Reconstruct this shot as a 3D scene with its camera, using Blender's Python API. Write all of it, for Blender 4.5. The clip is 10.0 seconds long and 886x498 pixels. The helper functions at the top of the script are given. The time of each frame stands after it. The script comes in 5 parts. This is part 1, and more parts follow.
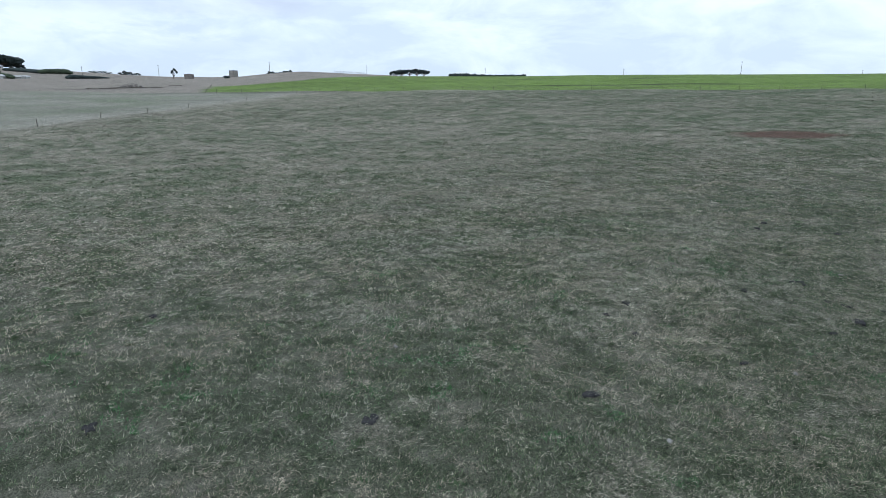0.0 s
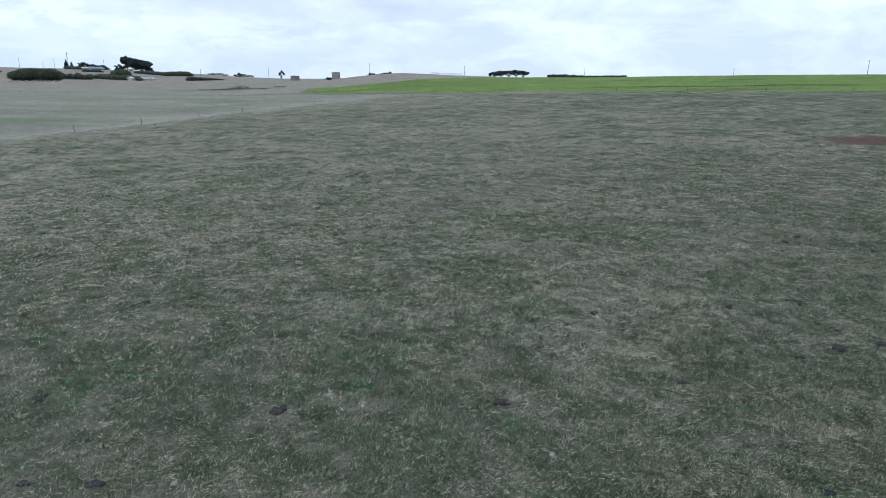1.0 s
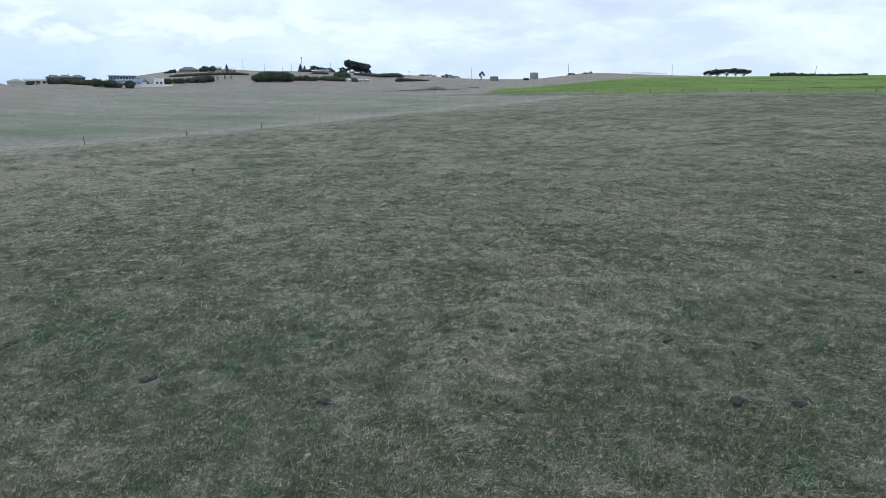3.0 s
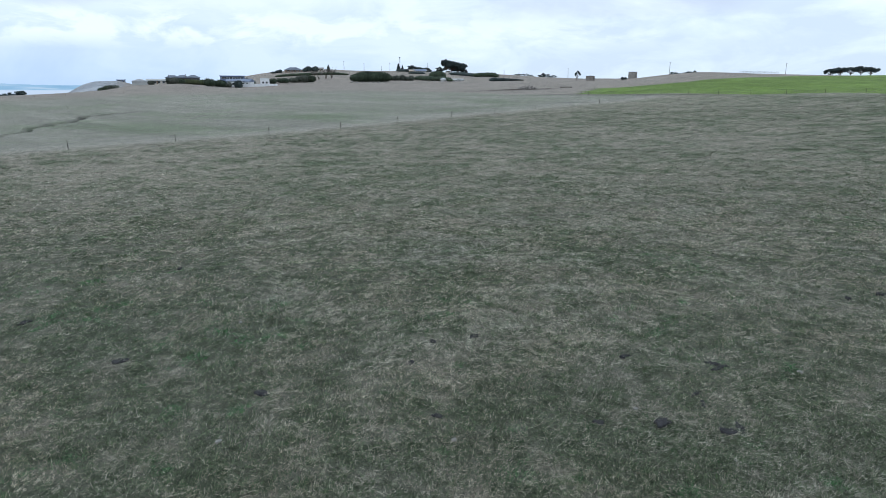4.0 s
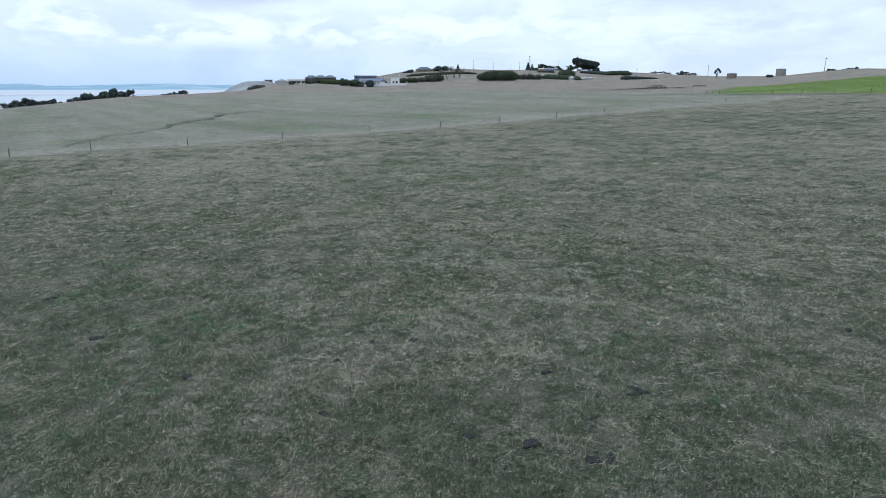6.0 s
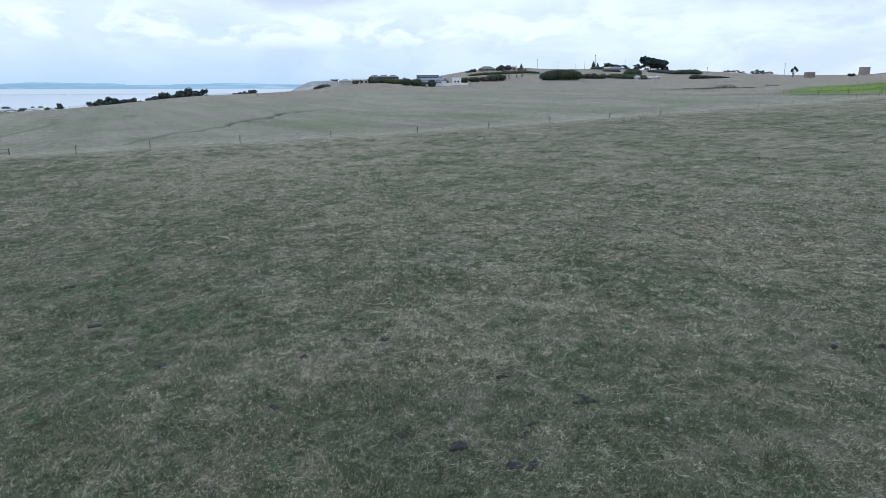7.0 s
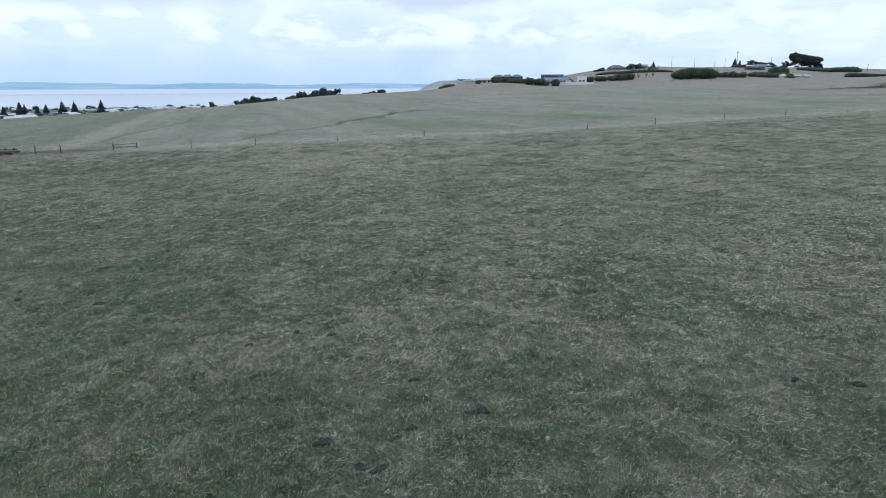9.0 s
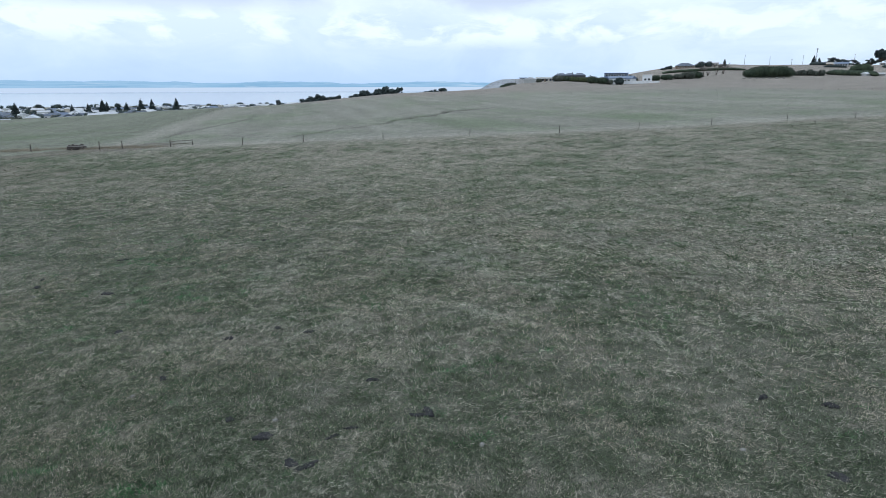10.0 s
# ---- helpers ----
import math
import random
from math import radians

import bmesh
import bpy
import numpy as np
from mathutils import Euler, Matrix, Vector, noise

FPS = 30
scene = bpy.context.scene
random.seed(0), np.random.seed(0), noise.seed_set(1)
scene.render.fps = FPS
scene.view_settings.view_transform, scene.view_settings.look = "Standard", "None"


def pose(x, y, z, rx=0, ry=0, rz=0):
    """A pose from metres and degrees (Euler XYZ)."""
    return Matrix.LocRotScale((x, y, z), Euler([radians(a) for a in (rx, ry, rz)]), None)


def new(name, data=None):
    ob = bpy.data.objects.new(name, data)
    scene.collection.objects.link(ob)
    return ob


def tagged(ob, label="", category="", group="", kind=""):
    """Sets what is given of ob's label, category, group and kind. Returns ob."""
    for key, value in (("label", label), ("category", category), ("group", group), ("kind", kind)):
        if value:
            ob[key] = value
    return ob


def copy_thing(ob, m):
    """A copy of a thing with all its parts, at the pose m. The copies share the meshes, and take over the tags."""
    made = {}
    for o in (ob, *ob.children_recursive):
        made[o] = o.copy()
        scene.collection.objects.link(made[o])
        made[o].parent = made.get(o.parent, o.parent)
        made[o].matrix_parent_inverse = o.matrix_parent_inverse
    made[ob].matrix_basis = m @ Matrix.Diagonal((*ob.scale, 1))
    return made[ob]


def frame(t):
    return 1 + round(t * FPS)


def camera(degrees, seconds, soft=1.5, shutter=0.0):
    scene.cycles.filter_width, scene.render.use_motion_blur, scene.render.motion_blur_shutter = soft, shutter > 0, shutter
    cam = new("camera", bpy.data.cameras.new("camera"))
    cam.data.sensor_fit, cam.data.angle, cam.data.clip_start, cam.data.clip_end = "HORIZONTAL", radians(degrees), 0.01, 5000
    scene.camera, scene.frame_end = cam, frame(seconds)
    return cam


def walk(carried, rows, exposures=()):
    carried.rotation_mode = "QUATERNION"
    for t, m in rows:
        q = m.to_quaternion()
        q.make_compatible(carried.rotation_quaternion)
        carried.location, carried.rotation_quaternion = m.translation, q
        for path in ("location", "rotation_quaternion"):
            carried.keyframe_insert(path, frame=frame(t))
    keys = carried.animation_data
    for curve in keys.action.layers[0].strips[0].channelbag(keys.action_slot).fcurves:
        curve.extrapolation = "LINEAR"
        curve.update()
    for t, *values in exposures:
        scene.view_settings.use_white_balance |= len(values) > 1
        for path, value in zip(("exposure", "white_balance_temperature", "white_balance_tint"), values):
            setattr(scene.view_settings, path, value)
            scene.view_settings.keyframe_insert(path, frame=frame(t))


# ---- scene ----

# Metres; x east, y north, z up. Bearings are degrees to the left of +y, seen from HUB.
cam = camera(70.4, 10.0, soft=0.5)
ROWS = [
    (0.0, 0.007, 0.420, 5.730, -0.25, -14.31, 0.10),
    (0.5, 1.643, 0.387, 5.768, 4.12, -14.28, 0.13),
    (1.0, 3.299, 0.460, 5.826, 8.61, -14.24, 0.11),
    (1.5, 4.939, 0.714, 5.878, 13.11, -14.24, 0.08),
    (2.0, 6.573, 1.097, 5.930, 17.62, -14.24, 0.07),
    (2.5, 8.168, 1.621, 5.991, 22.16, -14.25, 0.06),
    (3.8, 12.039, 3.414, 6.185, 33.72, -14.32, 0.14),
    (4.0, 12.517, 3.702, 6.224, 35.33, -14.34, 0.14),
    (4.5, 13.457, 4.374, 6.280, 38.51, -14.39, 0.07),
    (5.0, 14.285, 5.055, 6.323, 41.41, -14.41, 0.05),
    (5.5, 15.099, 5.781, 6.360, 44.21, -14.43, 0.02),
    (7.0, 17.501, 8.095, 6.545, 52.73, -14.52, -0.01),
    (7.5, 18.162, 8.992, 6.565, 55.60, -14.53, -0.02),
    (8.0, 18.754, 9.919, 6.576, 58.49, -14.54, -0.08),
    (8.5, 19.308, 10.861, 6.588, 61.32, -14.54, -0.09),
    (9.0, 19.812, 11.815, 6.600, 64.14, -14.55, -0.10),
    (9.5, 20.263, 12.795, 6.604, 66.95, -14.57, -0.09),
    (10.0, 20.660, 13.797, 6.680, 69.76, -14.67, -0.09),
]
walk(cam, [(t, pose(x, y, z, 90 + pitch, 0, yaw) @ pose(0, 0, 0, 0, 0, roll)) for t, x, y, z, yaw, pitch, roll in ROWS],
     [(0.0, 0.0, 5800, 10.5), (10.0, 0.0, 5800, 10.5)])

HUB = np.array([14.3, 5.0])
SEA = -29.0

# ---- sky and sun ----
world = bpy.data.worlds.new("sky")
scene.world = world
world.use_nodes = True
wn, wl = world.node_tree.nodes, world.node_tree.links
wn.clear()
SUN_TURN, SUN_UP = 205.0, 40.0
sky = wn.new("ShaderNodeTexSky")
sky.sky_type = "NISHITA"
sky.sun_disc = False
sky.sun_elevation, sky.sun_rotation = radians(SUN_UP), radians(SUN_TURN)
sky.air_density, sky.dust_density, sky.ozone_density = 1.0, 0.6, 1.0


def wnode(kind, **values):
    n = wn.new(kind)
    for key, value in values.items():
        n.inputs[key].default_value = value
    return n


def wmath(op, a, b=0.0, c=0.0, clamp=False):
    n = wn.new("ShaderNodeMath")
    n.operation, n.use_clamp = op, clamp
    for k, v in enumerate((a, b, c)):
        if isinstance(v, (int, float)):
            n.inputs[k].default_value = v
        else:
            wl.new(v, n.inputs[k])
    return n.outputs[0]


coord = wn.new("ShaderNodeTexCoord")
sep = wn.new("ShaderNodeSeparateXYZ")
wl.new(coord.outputs["Generated"], sep.inputs[0])
up = wmath("MAXIMUM", sep.outputs[2], 0.0)
# cloud heaps flattened towards the horizon, with broad sheets behind them
comb = wn.new("ShaderNodeCombineXYZ")
wl.new(sep.outputs[0], comb.inputs[0])
wl.new(sep.outputs[1], comb.inputs[1])
wl.new(wmath("MULTIPLY", sep.outputs[2], 2.6), comb.inputs[2])
big = wnode("ShaderNodeTexNoise", Scale=2.1, Detail=5.0, Roughness=0.5, Distortion=0.35)
small = wnode("ShaderNodeTexNoise", Scale=6.5, Detail=9.0, Roughness=0.58, Distortion=0.5)
shift = wn.new("ShaderNodeMapping")
shift.inputs["Location"].default_value = (3.1, 1.7, 0.4)
wl.new(comb.outputs[0], shift.inputs["Vector"])
wl.new(shift.outputs[0], big.inputs["Vector"])
wl.new(shift.outputs[0], small.inputs["Vector"])
ramp = wn.new("ShaderNodeValToRGB")
ramp.color_ramp.elements[0].position, ramp.color_ramp.elements[0].color = 0.40, (0.68, 0.75, 0.80, 1)
ramp.color_ramp.elements[1].position, ramp.color_ramp.elements[1].color = 0.54, (0.955, 1.0, 0.975, 1)
middle = ramp.color_ramp.elements.new(0.46)
middle.color = (0.79, 0.86, 0.90, 1)
# the cover is thinnest due north, and breaks up again towards the bay
aside = wmath("MINIMUM", wmath("ABSOLUTE", sep.outputs[0]), 0.5)
bayward = wmath("MAXIMUM", wmath("SUBTRACT", -0.5, sep.outputs[0]), 0.0)
north = wmath("MULTIPLY_ADD", bayward, -0.055, wmath("MULTIPLY_ADD", aside, 0.06, -0.016))
wl.new(wmath("ADD", wmath("MULTIPLY_ADD", big.outputs[0], 0.5, wmath("MULTIPLY", small.outputs[0], 0.5)), north), ramp.inputs[0])
west_side = wmath("DIVIDE", wmath("SUBTRACT", -0.1, sep.outputs[0]), 0.65, clamp=True)
seaward = wmath("DIVIDE", wmath("SUBTRACT", -0.45, sep.outputs[0]), 0.5, clamp=True)
haze = wn.new("ShaderNodeMixRGB")
haze.inputs[2].default_value = (0.47, 0.63, 0.85, 1)
wl.new(wmath("MULTIPLY", wmath("SUBTRACT", 1.0, wmath("MULTIPLY", up, 7.0), clamp=True), wmath("MULTIPLY_ADD", seaward, 0.64, 0.24)), haze.inputs[0])
wl.new(ramp.outputs[0], haze.inputs[1])
# a row of bright heaps low over the land, and the grey undersides of the nearer cloud above it
heap = wnode("ShaderNodeTexNoise", Scale=12.0, Detail=8.0, Roughness=0.56, Distortion=0.35)
wl.new(shift.outputs[0], heap.inputs["Vector"])
under = wnode("ShaderNodeTexNoise", Scale=3.2, Detail=6.0, Roughness=0.5, Distortion=0.4)
wl.new(shift.outputs[0], under.inputs["Vector"])


def wramp(v, low, high):
    return wmath("DIVIDE", wmath("SUBTRACT", v, low), high - low, clamp=True)


where_heaps = wmath("MULTIPLY", wramp(up, 0.05, 0.072), wramp(up, 0.125, 0.095))
where_heaps = wmath("MULTIPLY", where_heaps, wmath("MULTIPLY_ADD", west_side, 0.85, 0.15))
puffs = wmath("MULTIPLY", wramp(heap.outputs[0], 0.46, 0.575), where_heaps)
veil = wn.new("ShaderNodeMixRGB")
veil.inputs[2].default_value = (0.66, 0.755, 0.88, 1)
wl.new(wmath("MULTIPLY", wmath("MULTIPLY", wramp(up, 0.03, 0.06), wramp(up, 0.15, 0.10)), wmath("MULTIPLY", west_side, 0.40)), veil.inputs[0])
wl.new(haze.outputs[0], veil.inputs[1])
heaped = wn.new("ShaderNodeMixRGB")
heaped.inputs[2].default_value = (0.95, 1.0, 0.98, 1)
wl.new(wmath("MULTIPLY", puffs, 0.8), heaped.inputs[0])
wl.new(veil.outputs[0], heaped.inputs[1])
shaded = wn.new("ShaderNodeMixRGB")
shaded.inputs[2].default_value = (0.60, 0.65, 0.75, 1)
grey = wmath("MULTIPLY", wramp(under.outputs[0], 0.50, 0.60), wramp(up, 0.095, 0.118))
wl.new(wmath("MULTIPLY", grey, 0.85), shaded.inputs[0])
wl.new(heaped.outputs[0], shaded.inputs[1])
blue = wn.new("ShaderNodeBackground")
blue.inputs[1].default_value = 0.10
wl.new(sky.outputs[0], blue.inputs[0])
cloud = wn.new("ShaderNodeBackground")
cloud.inputs[1].default_value = 1.15
wl.new(shaded.outputs[0], cloud.inputs[0])
both = wn.new("ShaderNodeMixShader")
both.inputs[0].default_value = 0.90
wl.new(blue.outputs[0], both.inputs[1])
wl.new(cloud.outputs[0], both.inputs[2])
wout = wn.new("ShaderNodeOutputWorld")
wl.new(both.outputs[0], wout.inputs[0])

lamp = bpy.data.lights.new("sun", "SUN")
lamp.energy, lamp.angle, lamp.color = 0.6, radians(25), (1.0, 0.97, 0.92)
sun = new("sun", lamp)
sun.matrix_world = pose(0, 0, 60, 90 - SUN_UP, 0, 180 - SUN_TURN)


# ---- materials ----
def material(name, low, high, scale=3.0, rough=0.85, bump=0.3, metal=0.0, island=0.0, attribute="", fine=0.0, litter=0.0):
    """A surface that wanders between two colours at two scales, with relief."""
    m = bpy.data.materials.new(name)
    m.use_nodes = True
    n, l = m.node_tree.nodes, m.node_tree.links
    b = n["Principled BSDF"]
    b.inputs["Roughness"].default_value, b.inputs["Metallic"].default_value = rough, metal
    b.inputs["Specular IOR Level"].default_value = 0.25
    where = n.new("ShaderNodeNewGeometry")
    coarse, grain = n.new("ShaderNodeTexNoise"), n.new("ShaderNodeTexNoise")
    coarse.inputs["Scale"].default_value, coarse.inputs["Detail"].default_value = scale, 5
    grain.inputs["Scale"].default_value, grain.inputs["Detail"].default_value = fine or scale * 9, 4
    for t in (coarse, grain):
        l.new(where.outputs["Position"], t.inputs["Vector"])
    add = n.new("ShaderNodeMath")
    add.operation = "MULTIPLY_ADD"
    l.new(grain.outputs[0], add.inputs[0])
    add.inputs[1].default_value = 0.5
    l.new(coarse.outputs[0], add.inputs[2])
    spread = n.new("ShaderNodeMapRange")
    spread.inputs[1].default_value, spread.inputs[2].default_value = 0.5, 1.0
    l.new(add.outputs[0], spread.inputs[0])
    factor = spread.outputs[0]
    if island:
        more = n.new("ShaderNodeMath")
        more.operation, more.use_clamp = "MULTIPLY_ADD", True
        l.new(where.outputs["Random Per Island"], more.inputs[0])
        more.inputs[1].default_value = island
        less = n.new("ShaderNodeMath")
        less.operation = "SUBTRACT"
        l.new(factor, less.inputs[0])
        less.inputs[1].default_value = island / 2
        l.new(less.outputs[0], more.inputs[2])
        factor = more.outputs[0]
    mix = n.new("ShaderNodeMixRGB")
    mix.inputs[1].default_value, mix.inputs[2].default_value = (*low, 1), (*high, 1)
    l.new(factor, mix.inputs[0])
    colour = mix.outputs[0]
    if attribute:
        a = n.new("ShaderNodeVertexColor")
        a.layer_name = attribute
        times = n.new("ShaderNodeMixRGB")
        times.blend_type, times.inputs[0].default_value = "MULTIPLY", 1.0
        l.new(a.outputs[0], times.inputs[1])
        l.new(colour, times.inputs[2])
        colour = times.outputs[0]
    if litter:
        mat_n, spread2, times2 = n.new("ShaderNodeTexNoise"), n.new("ShaderNodeMapRange"), n.new("ShaderNodeMixRGB")
        mat_n.inputs["Scale"].default_value, mat_n.inputs["Detail"].default_value, mat_n.inputs["Distortion"].default_value = litter, 3, 1.5
        l.new(where.outputs["Position"], mat_n.inputs["Vector"])
        l.new(mat_n.outputs[0], spread2.inputs[0])
        spread2.inputs[1].default_value, spread2.inputs[2].default_value = 0.36, 0.68
        spread2.inputs[3].default_value, spread2.inputs[4].default_value = 0.35, 2.1
        times2.blend_type, times2.inputs[0].default_value = "MULTIPLY", 1.0
        l.new(colour, times2.inputs[1])
        l.new(spread2.outputs[0], times2.inputs[2])
        colour = times2.outputs[0]
    l.new(colour, b.inputs["Base Color"])
    if bump:
        bp = n.new("ShaderNodeBump")
        bp.inputs["Strength"].default_value, bp.inputs["Distance"].default_value = bump, 0.3 / scale
        l.new(add.outputs[0], bp.inputs["Height"])
        l.new(bp.outputs[0], b.inputs["Normal"])
    return m




def turf():
    """Grazed sward: the cover's colour, broken into green and straw flecks of many sizes, with litter between."""
    m = bpy.data.materials.new("turf")
    m.use_nodes = True
    n, l = m.node_tree.nodes, m.node_tree.links
    b = n["Principled BSDF"]
    b.inputs["Roughness"].default_value, b.inputs["Specular IOR Level"].default_value = 0.95, 0.15
    where, a = n.new("ShaderNodeNewGeometry"), n.new("ShaderNodeVertexColor")
    a.layer_name = "cover"

    def noise(scale, detail, rough, low, high, to_low=0.0, to_high=1.0):
        t, s = n.new("ShaderNodeTexNoise"), n.new("ShaderNodeMapRange")
        t.inputs["Scale"].default_value, t.inputs["Detail"].default_value, t.inputs["Roughness"].default_value = scale, detail, rough
        l.new(where.outputs["Position"], t.inputs["Vector"])
        l.new(t.outputs[0], s.inputs[0])
        for k, v in enumerate((low, high, to_low, to_high)):
            s.inputs[k + 1].default_value = v
        return t.outputs[0], s.outputs[0]

    def mix(kind, f, one, two):
        g = n.new("ShaderNodeMixRGB")
        g.blend_type = kind
        for k, v in enumerate((f, one, two)):
            if isinstance(v, float):
                g.inputs[k].default_value = v
            elif isinstance(v, tuple):
                g.inputs[k].default_value = (*v, 1)
            else:
                l.new(v, g.inputs[k])
        return g.outputs[0]

    rough, flecks = noise(1.7, 7, 0.78, 0.36, 0.64)
    fine, litter = noise(42.0, 3, 0.65, 0.34, 0.68, 0.15, 2.0)
    hue = mix("MIX", flecks, (0.52, 0.62, 0.48), (1.46, 1.38, 1.40))
    hue = mix("MIX", a.outputs["Alpha"], (1.0, 1.0, 1.0), hue)
    colour = mix("MULTIPLY", 1.0, a.outputs["Color"], hue)
    l.new(mix("MULTIPLY", 1.0, colour, litter), b.inputs["Base Color"])
    bp = n.new("ShaderNodeBump")
    bp.inputs["Strength"].default_value, bp.inputs["Distance"].default_value = 0.6, 0.3
    l.new(rough, bp.inputs["Height"])
    l.new(bp.outputs[0], b.inputs["Normal"])
    return m


TURF = turf()
BLADE = material("grass_blade", (0.85, 0.85, 0.85), (1.15, 1.15, 1.15), 0.6, 0.8, 0.0, attribute="cover")


def let_light_through(m, share):
    """Thin leaves pass part of the light on to their far side."""
    n, l = m.node_tree.nodes, m.node_tree.links
    b, out = n["Principled BSDF"], n["Material Output"]
    thin, mix = n.new("ShaderNodeBsdfTranslucent"), n.new("ShaderNodeMixShader")
    mix.inputs[0].default_value = share
    l.new(b.inputs["Base Color"].links[0].from_socket, thin.inputs[0])
    l.new(b.outputs[0], mix.inputs[1])
    l.new(thin.outputs[0], mix.inputs[2])
    l.new(mix.outputs[0], out.inputs[0])


let_light_through(BLADE, 0.35)
POST = material("weathered_post", (0.06, 0.055, 0.05), (0.16, 0.14, 0.12), 4, 0.9, 0.4)
WIRE = material("galvanised_wire", (0.2, 0.2, 0.2), (0.35, 0.35, 0.36), 5, 0.5, 0.0, metal=0.8)
CONCRETE = material("old_concrete", (0.16, 0.15, 0.14), (0.34, 0.33, 0.30), 0.8, 0.9, 0.4)
RUST = material("rusty_tank_iron", (0.12, 0.105, 0.095), (0.25, 0.23, 0.21), 0.7, 0.8, 0.2)
PALE_STONE = material("pale_stone", (0.18, 0.178, 0.165), (0.38, 0.37, 0.345), 9, 0.85, 0.4)
RUBBLE = material("broken_rubble", (0.045, 0.043, 0.041), (0.20, 0.19, 0.18), 2.5, 0.95, 0.5, island=0.7)
DARK_IRON = material("dark_rusted_iron", (0.03, 0.026, 0.024), (0.09, 0.075, 0.065), 2.5, 0.85, 0.3)
DULL_WALL = material("dull_pale_sheeting", (0.36, 0.37, 0.37), (0.52, 0.53, 0.52), 0.6, 0.8, 0.1)
DARK_WALL = material("dark_cladding", (0.06, 0.06, 0.065), (0.12, 0.12, 0.125), 0.6, 0.8, 0.1)
DUNG = material("dried_dung", (0.018, 0.019, 0.022), (0.07, 0.068, 0.07), 9, 0.95, 0.7)
BARK = material("bark", (0.05, 0.04, 0.03), (0.13, 0.11, 0.09), 2, 0.95, 0.5)
# cypress leaves are lifted and blued: distance haze put into their colour
CYPRESS = material("cypress_foliage", (0.027, 0.040, 0.041), (0.068, 0.090, 0.086), 0.4, 0.8, 0.0, island=0.9)
HEDGE_LEAF = material("hedge_foliage", (0.024, 0.038, 0.025), (0.066, 0.090, 0.055), 0.4, 0.8, 0.0, island=0.9)
SHRUB_LEAF = material("shrub_foliage", (0.042, 0.052, 0.042), (0.115, 0.125, 0.10), 0.5, 0.85, 0.0, island=0.9)
YELLOW_LEAF = material("olive_hedge_foliage", (0.035, 0.047, 0.024), (0.080, 0.095, 0.045), 0.5, 0.85, 0.0, island=0.9)
TWIG = material("bare_twigs", (0.09, 0.085, 0.08), (0.2, 0.19, 0.18), 2, 0.9, 0.0)
WHITE_WALL = material("white_render", (0.66, 0.68, 0.70), (0.82, 0.83, 0.84), 0.5, 0.8, 0.1)
CREAM_WALL = material("cream_render", (0.48, 0.44, 0.38), (0.62, 0.58, 0.50), 0.5, 0.8, 0.1)
BROWN_WALL = material("brown_brick_wall", (0.16, 0.12, 0.09), (0.28, 0.21, 0.16), 0.9, 0.9, 0.2)
OCHRE_WALL = material("ochre_wall", (0.42, 0.28, 0.14), (0.55, 0.38, 0.2), 0.9, 0.9, 0.2)
BLUE_WALL = material("blue_grey_cladding", (0.10, 0.14, 0.24), (0.17, 0.22, 0.34), 0.6, 0.6, 0.1)
BLUE_ROOF = material("blue_steel_roof", (0.12, 0.16, 0.24), (0.20, 0.25, 0.34), 0.6, 0.5, 0.1)
GREY_ROOF = material("grey_steel_roof", (0.09, 0.11, 0.145), (0.17, 0.20, 0.25), 0.6, 0.6, 0.1)
PALE_ROOF = material("pale_steel_roof", (0.42, 0.44, 0.47), (0.66, 0.68, 0.70), 0.6, 0.5, 0.1)
GLASS = material("window_glass", (0.02, 0.025, 0.03), (0.05, 0.06, 0.07), 0.5, 0.08, 0.0)
TRIM = material("white_trim", (0.6, 0.6, 0.6), (0.8, 0.8, 0.8), 2, 0.7, 0.0)
STEEL = material("mast_steel", (0.16, 0.17, 0.18), (0.3, 0.31, 0.32), 1, 0.5, 0.1, metal=0.5)
WATER = material("trough_water", (0.02, 0.025, 0.03), (0.03, 0.035, 0.04), 2, 0.05, 0.05)


# ---- the lie of the land ----
def value_noise(x, y, size, seed):
    """Smooth noise from 0 to 1 with lumps of about that size."""
    u, v = np.asarray(x) / size, np.asarray(y) / size
    i, j = np.floor(u), np.floor(v)
    f, g = u - i, v - j
    f, g = f * f * (3 - 2 * f), g * g * (3 - 2 * g)

    def corner(a, b):
        k = (a.astype(np.int64) * 374761393 + b.astype(np.int64) * 668265263 + seed * 974711) & 0xFFFFFFFF
        k = ((k ^ (k >> 13)) * 1274126177) & 0xFFFFFFFF
        return ((k ^ (k >> 16)) & 0xFFFF) / 65535.0

    low = corner(i, j) * (1 - f) + corner(i + 1, j) * f
    high = corner(i, j + 1) * (1 - f) + corner(i + 1, j + 1) * f
    return low * (1 - g) + high * g


def smooth(a, b, v):
    k = np.clip((v - a) / (b - a), 0, 1)
    return k * k * (3 - 2 * k)


